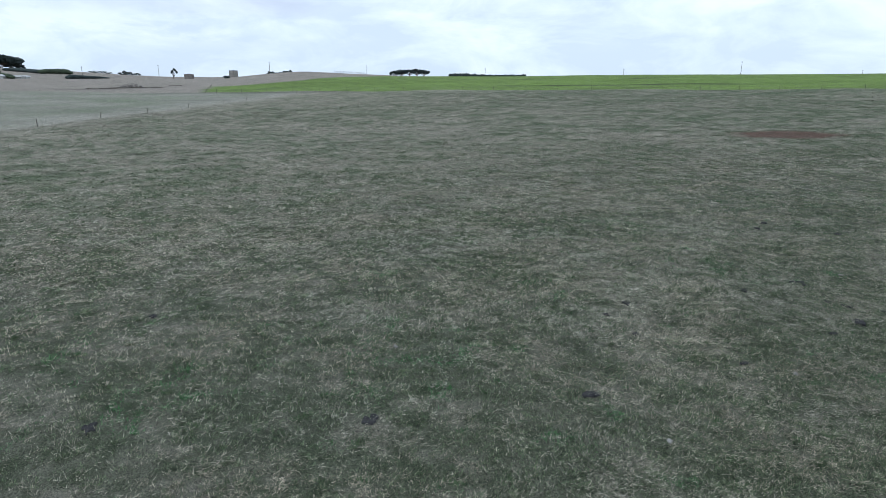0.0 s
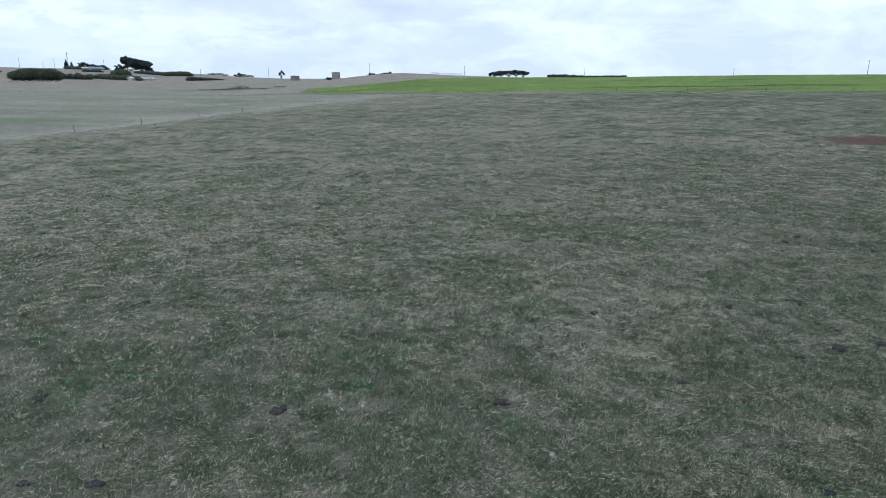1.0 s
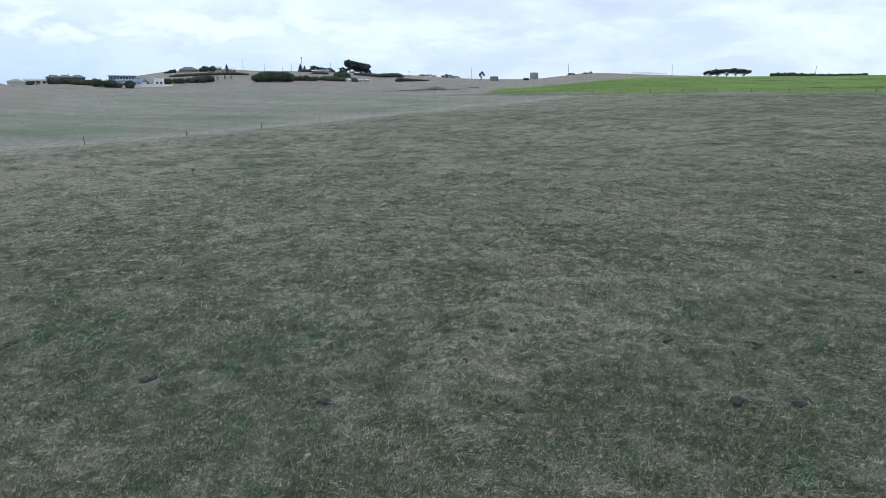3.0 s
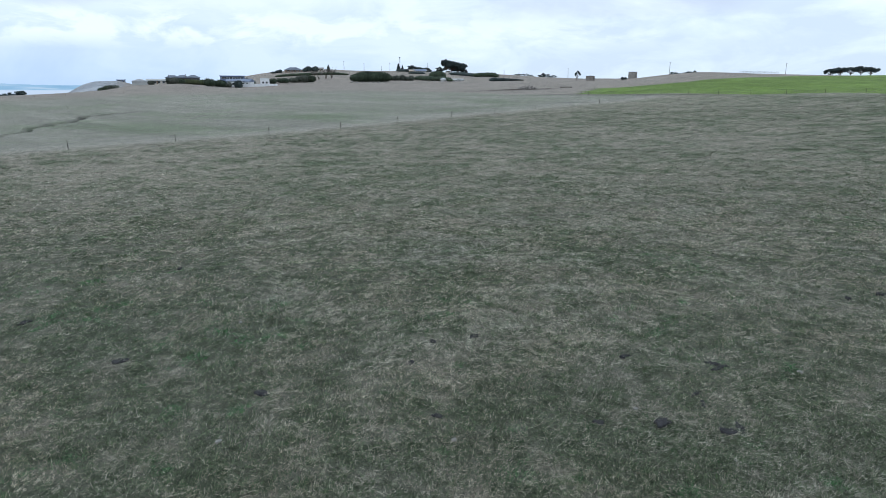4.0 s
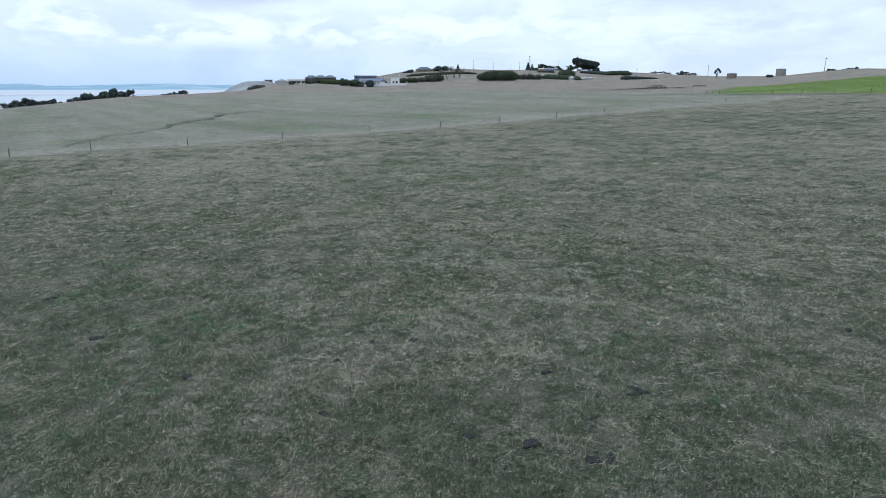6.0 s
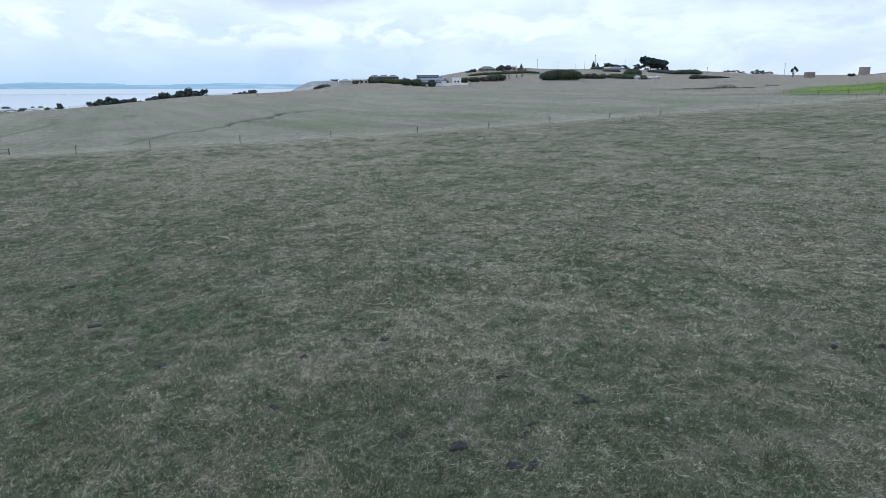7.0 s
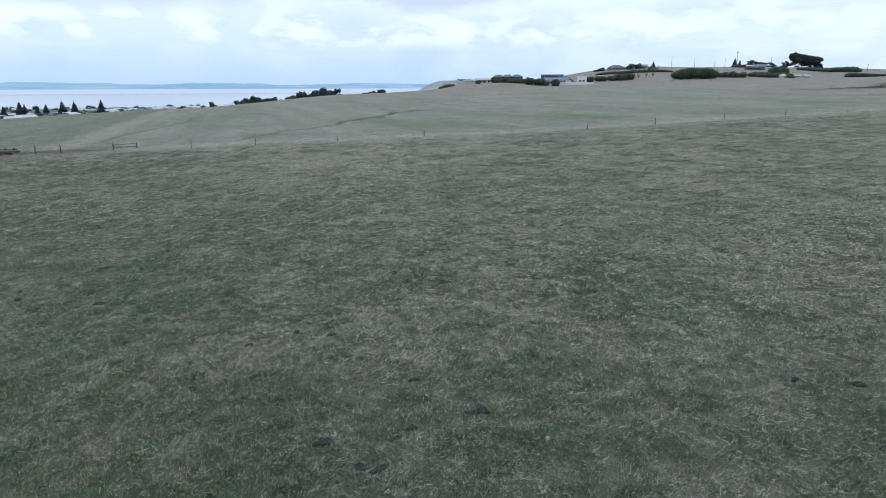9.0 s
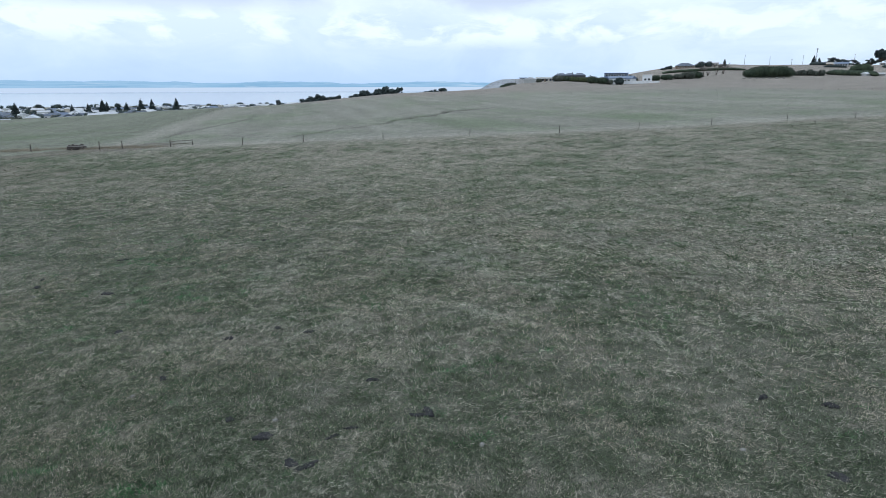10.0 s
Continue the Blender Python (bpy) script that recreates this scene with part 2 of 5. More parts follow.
# Heights along ten bearings at growing distances: the near paddock is a plane, the land rises north and falls to the bay.
BEARINGS = np.array([-40, -15, 3, 14, 22, 33, 45, 58, 72, 86, 102], float)
REACH = np.array([75, 110, 160, 250, 340, 450, 600, 800, 1200], float)
RISE = np.array([
    (2.2, 3.3, 5.7, 9.3, 12.2, 14.2, 12, 8, 0),
    (2.0, 3.3, 5.8, 9.3, 12.6, 14.6, 13, 10, 5),
    (1.8, 3.2, 5.0, 8.0, 11.0, 14.0, 16.5, 20, 27),
    (1.2, 2.4, 4.3, 8.0, 13.0, 16.8, 15, 13, 10),
    (0.8, 2.0, 3.5, 5.6, 7.6, 11.3, 15.2, 16.5, 16),
    (0.9, 1.7, 3.0, 4.6, 6.2, 9.5, 15, 24, 18),
    (0.5, 1.2, 2.2, 4.6, 6.2, 9.0, 18, 26, 20),
    (0.3, 0.6, 1.0, 3.2, 4.8, 7.0, 8, 4, -40),
    (0.1, 0.0, 0.4, 1.2, 1.9, 0.2, -9, -24, -40),
    (-0.3, -0.5, -0.6, -1.6, -5.0, -11, -18.5, -25.5, -28.5),
    (-0.9, -1.5, -2.4, -4.4, -9.5, -17.5, -23.5, -26.5, -28.5),
])
SLOPE = (0.0225, 0.0128)


def height(x, y):
    """The ground's height, for arrays or single numbers."""
    x, y = np.asarray(x, float), np.asarray(y, float)
    dx, dy = x - HUB[0], y - HUB[1]
    r = np.hypot(dx, dy)
    b = np.degrees(np.arctan2(-dx, dy))
    b = np.where(b < -129, b + 360, b)
    b = np.clip(b, -40, 102)
    k = np.clip(np.searchsorted(BEARINGS, b) - 1, 0, len(BEARINGS) - 2)
    f = (b - BEARINGS[k]) / (BEARINGS[k + 1] - BEARINGS[k])
    f = f * f * (3 - 2 * f) * 0.5 + f * 0.5
    plane = SLOPE[0] * x + SLOPE[1] * y
    j = np.clip(np.searchsorted(REACH, r) - 1, 0, len(REACH) - 2)
    g = np.clip((r - REACH[j]) / (REACH[j + 1] - REACH[j]), 0, 1)

    def along(kk):
        a, c = RISE[kk, j], RISE[kk, j + 1]
        before = np.where(j > 0, (c - RISE[kk, np.maximum(j - 1, 0)]) / (REACH[j + 1] - REACH[np.maximum(j - 1, 0)]), (c - a) / (REACH[j + 1] - REACH[j]))
        jj = np.minimum(j + 2, len(REACH) - 1)
        after = (RISE[kk, jj] - a) / (REACH[jj] - REACH[j])
        w = REACH[j + 1] - REACH[j]
        g2, g3 = g * g, g * g * g
        return a * (2 * g3 - 3 * g2 + 1) + before * w * (g3 - 2 * g2 + g) + c * (3 * g2 - 2 * g3) + after * w * (g3 - g2)

    far = along(k) * (1 - f) + along(k + 1) * f
    w = smooth(22, 78, r)
    z = plane * (1 - w) + far * w
    # the homestead's knoll and the headland over the bay
    z = z + 1.2 * np.exp(-((b - 38.5) / 4.5) ** 2 - ((r - 790) / 150) ** 2)
    z = z + 5.0 * np.exp(-((b - 50.0) / 4.8) ** 2 - ((r - 690) / 130) ** 2)
    z = z + (14.5 - z) * smooth(67.4, 63.4, b) * smooth(59.3, 62.3, b) * smooth(560, 700, r) * smooth(1100, 820, r) * 0.85
    z = z + 1.9 * smooth(63.6, 61.0, b) * smooth(54.5, 58.0, b) * np.exp(-((r - 425) / 60) ** 2)
    z = z - 1.6 * np.exp(-((b - 51.8) / 3.0) ** 2 - ((r - 430) / 35) ** 2)
    z = z - 40 * smooth(1230, 1400, r) * smooth(48, 60, b)
    z = z + (value_noise(x, y, 30, 3) - 0.5) * 0.5 * smooth(60, 200, r)
    z = z - 0.8 * gully(x, y)
    z = z + (value_noise(x, y, 1.3, 5) - 0.5) * 0.08 + (value_noise(x, y, 0.35, 6) - 0.5) * 0.08
    return z


GULLY_Y = (22.0, 28.0, 39.0, 46.0, 55.0, 68.0, 76.0)
GULLY_X = (-65.0, -71.0, -86.0, -93.0, -105.0, -121.0, -129.0)


def gully(x, y):
    """The washed-out channel that winds across the far field, 0 to 1."""
    line = np.interp(y, GULLY_Y, GULLY_X) + 1.6 * np.sin(y * 0.35) + 0.8 * np.sin(y * 0.9)
    wide = 0.6 + 1.0 * smooth(GULLY_Y[2], GULLY_Y[4], y)
    return np.exp(-np.abs((x - line) / wide) ** 3) * smooth(GULLY_Y[0] - 4, GULLY_Y[1], y) * smooth(GULLY_Y[-1] + 14, GULLY_Y[-1] - 6, y)


def spot(bearing, r, drop=0.0):
    """A place on the ground at a bearing and distance from HUB."""
    a = radians(bearing)
    x, y = HUB[0] - r * math.sin(a), HUB[1] + r * math.cos(a)
    return x, y, float(height(x, y)) - drop


def fence_x(y):
    return -59.8 + 0.125 * y


def green_edge(x):
    return 177.0 - 0.06 * x - 0.29 * np.maximum(x, 0) + 0.22 * np.maximum(-x - 15, 0)


STRAW, GREEN, DARK = np.array([0.276, 0.257, 0.217]), np.array([0.100, 0.126, 0.078]), np.array([0.05, 0.052, 0.042])
# soil and thatch, with the shade between blades mixed into the colour
SHADED_THATCH = np.array([0.068, 0.073, 0.057])
FIELD, PALE = np.array([0.232, 0.229, 0.198]), np.array([0.275, 0.262, 0.228])
VIVID, BROWN, RED = np.array([0.138, 0.205, 0.052]), np.array([0.248, 0.222, 0.198]), np.array([0.090, 0.048, 0.038])


def trampled(x, y):
    """Bare brown ground that stock have worn round the trough and gate."""
    e = ((x + 61.5 + 0.25 * (y - 2)) / 4.0) ** 2 + ((y - 2) / 11.0) ** 2 + 0.9 * (value_noise(x, y, 1.8, 43) - 0.5)
    wide = ((x + 44) / 13.0) ** 2 + ((y + 4 - 0.25 * (x + 44)) / 6.0) ** 2 + 0.9 * (value_noise(x, y, 2.6, 44) - 0.5) + 0.5 * (value_noise(x, y, 0.7, 45) - 0.5)
    return np.maximum(smooth(1.3, 0.5, e), 0.55 * smooth(1.25, 0.4, wide))


def dull_tongue(x, y):
    """A tongue of ground near the camera's line with less straw and darker blades, 0 to 1."""
    f = np.clip((y - 12.0) / 12.0, -0.2, 1.2)
    e = np.hypot((x - 10.5 - 3.8 * f) / 4.2, (y - 12.0 - 12.0 * f) / 4.2) + 0.6 * (value_noise(x, y, 2.3, 19) - 0.5)
    return smooth(1.25, 0.5, e)


def dryness(x, y):
    """How much dead straw stands among the green, 0 to 1, in drifts of several sizes."""
    u, v = 0.8 * x + 0.6 * y, 0.8 * y - 0.6 * x
    n = (0.15 * value_noise(x, y, 5.0, 11) + 0.21 * value_noise(u, v * 1.5, 1.8, 12) + 0.26 * value_noise(x + 0.4 * y, y, 0.7, 13)
         + 0.10 * value_noise(u, v, 22, 14) + 0.28 * value_noise(u, v, 0.27, 15))
    return smooth(0.30, 0.70, n - 0.055 * dull_tongue(x, y) + 0.07 * smooth(-6, -34, x) * smooth(8, 26, y) - 0.05 * smooth(-20, -45, x) * smooth(30, 12, y) - 0.03 * smooth(10, 40, x))


# rough line of the camera's path, in three stretches: what lies along it is seen closest
CAM_LINE = ((0.0, 0.0), (12.0, 3.2), (18.5, 8.5), (21.0, 14.0))


def off_cam_line(x, y):
    """Distance from the rough line of the camera's path."""
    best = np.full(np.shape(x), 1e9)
    for (ax, ay), (bx, by) in zip(CAM_LINE, CAM_LINE[1:]):
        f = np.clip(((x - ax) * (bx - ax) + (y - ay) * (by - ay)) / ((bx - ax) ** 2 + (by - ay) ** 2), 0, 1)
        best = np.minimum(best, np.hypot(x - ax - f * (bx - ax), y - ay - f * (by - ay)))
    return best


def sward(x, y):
    """Where single blades stand: 1 on the near paddock, falling off with distance from the camera's line."""
    return smooth(48, 16, off_cam_line(x, y)) * smooth(-1, 1, x - fence_x(y))


def cover(x, y):
    """The colour of what grows on the ground."""
    r = np.hypot(x - HUB[0], y - HUB[1])
    n1, n2 = value_noise(x, y, 7.0, 11), value_noise(x + 0.3 * y, y, 2.2, 12)
    n3, n4 = value_noise(x, y, 0.7, 13), value_noise(x, y, 24, 14)
    dry = dryness(x, y)[..., None]
    c = GREEN * (1 - dry) + STRAW * dry
    bare = smooth(0.72, 0.9, value_noise(x, y, 1.1, 17) * 0.6 + value_noise(x, y, 0.4, 18) * 0.4)[..., None]
    c = c * (1 - 0.6 * bare) + DARK * 0.6 * bare
    # under the blades: thatch colour that also carries their gap shade
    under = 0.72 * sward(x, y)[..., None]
    c = c * (1 - under) + SHADED_THATCH * (0.85 + 0.3 * dry) * under
    # past the wire fence: a paler, smoother field with a green swale
    west = smooth(-0.6, 0.6, fence_x(y) - x)[..., None]
    swale = (smooth(8, 18, fence_x(y) - x) * smooth(60, 26, fence_x(y) - x) * smooth(0.3, 0.8, value_noise(x, y, 14, 21)))[..., None]
    stripe = value_noise(0.05 * x, y + 0.134 * x, 2.4, 22)[..., None] * 0.6 + value_noise(0.03 * x, y + 0.134 * x, 6.0, 24)[..., None] * 0.4
    f = FIELD * (0.80 + 0.40 * stripe) * (0.90 + 0.20 * n3[..., None]) * (0.93 + 0.14 * n2[..., None])
    mott = smooth(0.50, 0.72, 0.45 * value_noise(0.6 * x, y + 0.134 * x, 9, 25) + 0.35 * value_noise(x, y, 3.5, 26) + 0.2 * n3)[..., None]
    f = f * (1 - 0.45 * mott) + GREEN * 1.55 * 0.45 * mott
    f = f * (1 - 0.6 * swale) + GREEN * 1.35 * 0.6 * swale
    high = smooth(230, 330, r)[..., None]
    f = f * (1 - high) + BROWN * (0.85 + 0.3 * n1[..., None]) * high
    c = c * (1 - west) + f * west
    strip = (np.exp(-((fence_x(y) - x - 1.5) / 4.2) ** 2) * 0.8)[..., None]
    c = c * (1 - strip) + PALE * (0.92 + 0.3 * n3[..., None]) * strip
    # the gully's bed goes near-black: shade of its banks put into the colour
    cut = gully(x, y)[..., None] * 0.95
    c = c * (1 - cut) + DARK * 0.45 * cut
    # the sown paddock to the north, and dry rises behind it
    north = smooth(-0.8, 0.8, y - green_edge(x))
    side = smooth(-2, 2, x + 44 + 0.30 * (y - 100) + 3 * (value_noise(x, y, 12, 31) - 0.5))
    top = smooth(5, -5, y - 266 - 3.6 * np.maximum(x + 56, 0) - 8 * (value_noise(x, y, 25, 32) - 0.5))
    green = (smooth(-1.5, 1.5, y - green_edge(x) - 4 * smooth(-25, -60, x) - 3 * (value_noise(x, y, 9, 33) - 0.5)) * side * np.maximum(top, smooth(15, 50, x)))[..., None]
    rise = north[..., None] * (1 - green)
    c = c * (1 - rise) + BROWN * (0.80 + 0.24 * n1[..., None] + 0.16 * n2[..., None]) * rise
    # rank dark growth along the foot of the dry rise and the sown paddock's corner
    bank = (np.exp(-((y - green_edge(x) + 3.5) / (3.0 + 2.5 * n1)) ** 2) * smooth(-92, -78, x) * smooth(-12, -34, x) * (0.55 + 0.45 * n2))[..., None]
    c = c * (1 - 0.8 * bank) + DARK * 0.9 * 0.8 * bank
    lush = VIVID * (0.66 + 0.36 * n2[..., None] + 0.24 * n1[..., None] + 0.25 * (n4[..., None] - 0.5))
    # one wavering dark line and three dark spots across the sown paddock
    dark_marks = np.exp(-((y - np.interp(x, (20, 45, 60, 82), (212, 197, 190, 193)) - 2 * np.sin(x / 5)) / 4.5) ** 2) * smooth(16, 24, x) * smooth(96, 80, x) * smooth(0.15, 0.4, value_noise(x, y, 9, 35))
    for px, py in ((10, 302), (41, 300), (79, 268)):
        dark_marks = np.maximum(dark_marks, np.exp(-((x - px) / 9) ** 2 - ((y - py) / 5.0) ** 2))
    dark_marks = 0.92 * dark_marks[..., None]
    lush = lush * (1 - dark_marks) + DARK * 0.7 * dark_marks
    c = c * (1 - green) + lush * green
    # the cliff's face, its colour made paler and bluer to stand in for haze
    bearing = np.degrees(np.arctan2(-(x - HUB[0]), y - HUB[1]))
    cliff = (smooth(61.0, 63.0, bearing) * smooth(70, 68, bearing) * smooth(560, 600, r))[..., None]
    streak = value_noise(0.9 * x - 0.4 * y, 0.12 * (0.4 * x + 0.9 * y), 5.0, 37)[..., None]
    c = c * (1 - cliff) + np.array([0.30, 0.318, 0.352]) * (0.55 + 0.5 * streak + 0.25 * n1[..., None] + 0.2 * n3[..., None]) * cliff
    # the field on the bay side is greener, with a worn pale track along its fence
    off = (y - 3.0) * 0.9912 + (x + 80) * 0.1326
    bay = smooth(2.5, -2.5, off)[..., None] * west
    c = c * (1 - 0.4 * bay) + GREEN * (0.85 + 0.3 * n2[..., None]) * 0.4 * bay
    wheel = np.exp(-((y - 8 - 0.25 * (-72 - x) - 1.5 * np.sin(x / 11)) / 0.45) ** 2) * smooth(-70, -78, x) * smooth(-150, -120, x)
    wheel = np.maximum(wheel, np.exp(-((x + 140) / 3.5) ** 2 - ((y - 40) / 1.0) ** 2))
    wheel = np.maximum(wheel, np.exp(-((x + 212.5) / 1.6) ** 2 - ((y - 81) / 5.0) ** 2))[..., None] * 0.55 * west
    c = c * (1 - wheel) + DARK * wheel
    track = (np.exp(-((off - 3.0) / 2.2) ** 2) * 0.6)[..., None] * west
    c = c * (1 - track) + PALE * track
    # dark bare ground by the rubble
    h0, h1 = HUB[0] - 290 * math.sin(radians(28.0)), HUB[1] + 290 * math.cos(radians(28.0))
    worn = (np.exp(-((x - h0 + 6) / 15) ** 4 - ((y - h1 + 12) / 22) ** 4) * (0.45 + 0.7 * n1))[..., None] * 0.62
    c = c * (1 - worn) + np.array([0.075, 0.066, 0.054]) * worn
    # trampled red earth
    e = ((x - 31.0) / 4.6) ** 2 + ((y - 57.5) / 3.6) ** 2
    red = 0.9 * smooth(1.5, 0.5, e + 0.7 * (value_noise(x, y, 1.6, 41) - 0.5))[..., None]
    c = c * (1 - red) + RED * (0.8 + 0.4 * n3[..., None]) * red
    worn2 = trampled(x, y)[..., None] * 0.65
    return c * (1 - worn2) + np.array([0.115, 0.098, 0.08]) * (0.7 + 0.6 * n3[..., None]) * worn2


def fleck(x, y):
    """How strongly green and straw flecks show: most on the grazed paddock, less on the fields and rises."""
    west = smooth(-0.6, 0.6, fence_x(y) - x)
    sown = smooth(-0.8, 0.8, y - green_edge(x))
    return 1.0 - 0.4 * west - 0.3 * sown * (1 - west)


def joined(name, verts, faces, mat, attribute=None, parent=None):
    """A mesh object from arrays: all triangles or all quads."""
    verts, faces = np.asarray(verts, np.float32), np.asarray(faces, np.int32)
    me = bpy.data.meshes.new(name)
    n, k = len(faces), faces.shape[1]
    me.vertices.add(len(verts))
    me.vertices.foreach_set("co", verts.ravel())
    me.loops.add(n * k)
    me.loops.foreach_set("vertex_index", faces.ravel())
    me.polygons.add(n)
    me.polygons.foreach_set("loop_start", np.arange(n, dtype=np.int32) * k)
    me.polygons.foreach_set("loop_total", np.full(n, k, np.int32))
    me.update(calc_edges=True)
    if attribute is not None:
        a = me.color_attributes.new("cover", "FLOAT_COLOR", "POINT")
        if attribute.shape[1] == 3:
            attribute = np.c_[attribute, np.ones(len(verts))]
        a.data.foreach_set("color", attribute.astype(np.float32).ravel())
    me.materials.append(mat)
    ob = new(name, me)
    if parent is not None:
        ob.parent = parent
    return ob


def build_ground():
    turn = np.r_[np.arange(-46, 56, 0.45), np.arange(56, 92, 0.25), np.arange(92, 110, 0.4), np.arange(110, 314, 4.0)]
    ring = np.r_[0.003, 0.6, 1.5 * 1.020 ** np.arange(0, 409)]
    ring = ring[ring < 4950]
    ring = np.sort(np.r_[ring[(ring < 84) | (ring > 311)], np.arange(84, 170.5, 0.65), np.arange(176, 214, 1.2), np.arange(215, 310, 2.2)])
    a = np.radians(turn)
    x = HUB[0] - np.outer(ring, np.sin(a))
    y = HUB[1] + np.outer(ring, np.cos(a))
    z = height(x, y)
    na, nr = len(turn), len(ring)
    i, j = np.meshgrid(np.arange(nr - 1), np.arange(na), indexing="ij")
    k = (j + 1) % na
    faces = np.stack([i * na + j, i * na + k, (i + 1) * na + k, (i + 1) * na + j], -1).reshape(-1, 4)[:, ::-1]
    verts = np.stack([x, y, z], -1).reshape(-1, 3)
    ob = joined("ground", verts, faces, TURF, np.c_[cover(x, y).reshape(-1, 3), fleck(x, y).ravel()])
    ob.data.polygons.foreach_set("use_smooth", np.ones(len(faces), bool))
    tagged(ob, "grazed grey-green and straw paddock sloping down to a bay", "ground", kind="structure")


build_ground()


# ---- mesh helpers ----
def part(name, bm, mat, parent, label=""):
    """One bmesh as one mesh object under a thing or a part."""
    me = bpy.data.meshes.new(name)
    bm.to_mesh(me)
    bm.free()
    me.materials.append(mat)
    ob = new(name, me)
    ob.parent = parent
    if label:
        tagged(ob, label)
    return ob


def thing(name, label, category, at, turn=0.0, group=""):
    ob = new(name)
    ob.empty_display_size = 0.2
    ob.matrix_basis = pose(*at, 0, 0, turn)
    return tagged(ob, label, category, group)


def lone(name, bm, mat, label, category, at, turn=0.0, group="", kind=""):
    """A thing that is one mesh."""
    ob = part(name, bm, mat, None)
    ob.matrix_basis = pose(*at, 0, 0, turn)
    return tagged(ob, label, category, group, kind)


def box(bm, cx, cy, cz, sx, sy, sz, bevel=0.0):
    made = bmesh.ops.create_cube(bm, size=1.0, matrix=Matrix.LocRotScale((cx, cy, cz), None, (sx, sy, sz)))
    if bevel:
        edges = list({e for v in made["verts"] for e in v.link_edges})
        bmesh.ops.bevel(bm, geom=edges, offset=bevel, segments=1, affect="EDGES")
    return bm


def tube(bm, points, radii, sides=6):
    """A tapering tube along points."""
    rings = []
    for k, (p, r) in enumerate(zip(points, radii)):
        a, b = Vector(points[max(k - 1, 0)]), Vector(points[min(k + 1, len(points) - 1)])
        q = (b - a).to_track_quat("Z", "Y")
        rings.append([bm.verts.new(Vector(p) + q @ Vector((r * math.cos(s), r * math.sin(s), 0))) for s in (2 * math.pi * n / sides for n in range(sides))])
    for low, high in zip(rings, rings[1:]):
        for n in range(sides):
            bm.faces.new((low[n], low[(n + 1) % sides], high[(n + 1) % sides], high[n]))
    bm.faces.new(rings[0][::-1])
    bm.faces.new(rings[-1])
    return bm


def leaves(blobs, count, size, seed, flat=0.0):
    """Small bent leaf sprays scattered through the outer part of some ellipsoids: vertices and triangles."""
    rng = np.random.default_rng(seed)
    blobs = np.asarray(blobs, float)
    weight = blobs[:, 3] * blobs[:, 4] + blobs[:, 4] * blobs[:, 5]
    pick = rng.choice(len(blobs), count, p=weight / weight.sum())
    way = rng.normal(size=(count, 3))
    way /= np.linalg.norm(way, axis=1)[:, None]
    rad = 1.0 - 0.45 * rng.random(count) ** 2 + 0.12 * rng.random(count)
    centre = blobs[pick, :3] + way * blobs[pick, 3:] * rad[:, None]
    a = rng.normal(size=(count, 3)) * (1, 1, 1 - flat)
    a /= np.linalg.norm(a, axis=1)[:, None]
    b = np.cross(a, way + rng.normal(size=(count, 3)) * 0.5)
    b /= np.linalg.norm(b, axis=1)[:, None] + 1e-9
    s = size * (0.6 + 0.8 * rng.random(count))[:, None]
    lift = np.cross(a, b) * s * 0.3
    v = np.stack([centre - a * s, centre + b * s * 0.55 + lift, centre + a * s, centre - b * s * 0.55 + lift], 1).reshape(-1, 3)
    k = np.arange(count)[:, None] * 4
    return v, np.concatenate([k + (0, 1, 2), k + (0, 2, 3)])


def core(blobs, shrink=0.8, fine=2):
    """Lumpy inner masses that keep daylight from shining straight through a crown."""
    bm = bmesh.new()
    for x, y, z, a, b, c in blobs:
        bmesh.ops.create_icosphere(bm, subdivisions=fine, radius=1.0, matrix=Matrix.LocRotScale((x, y, z), None, (a * shrink, b * shrink, c * shrink)))
    for v in bm.verts:
        v.co += Vector((noise.noise(v.co * 1.1), noise.noise(v.co * 1.1 + Vector((9, 0, 0))), noise.noise(v.co * 1.1 + Vector((0, 9, 0))))) * 0.35
    return bm


# ---- plants ----
def crown(parent, blobs, count, size, mat, seed, name="crown", flat=0.0, solid=True, fill=0.72, fine=2):
    v, f = leaves(blobs, count, size, seed, flat)
    if solid:
        bm = core(blobs, fill, fine)
        bm.verts.index_update()
        inner = np.array([p.co[:] for p in bm.verts])
        f = np.concatenate([f, np.array([[p.index for p in q.verts] for q in bm.faces]) + len(v)])
        v = np.concatenate([v, inner])
        bm.free()
    return joined(name, v, f, mat, parent=parent)


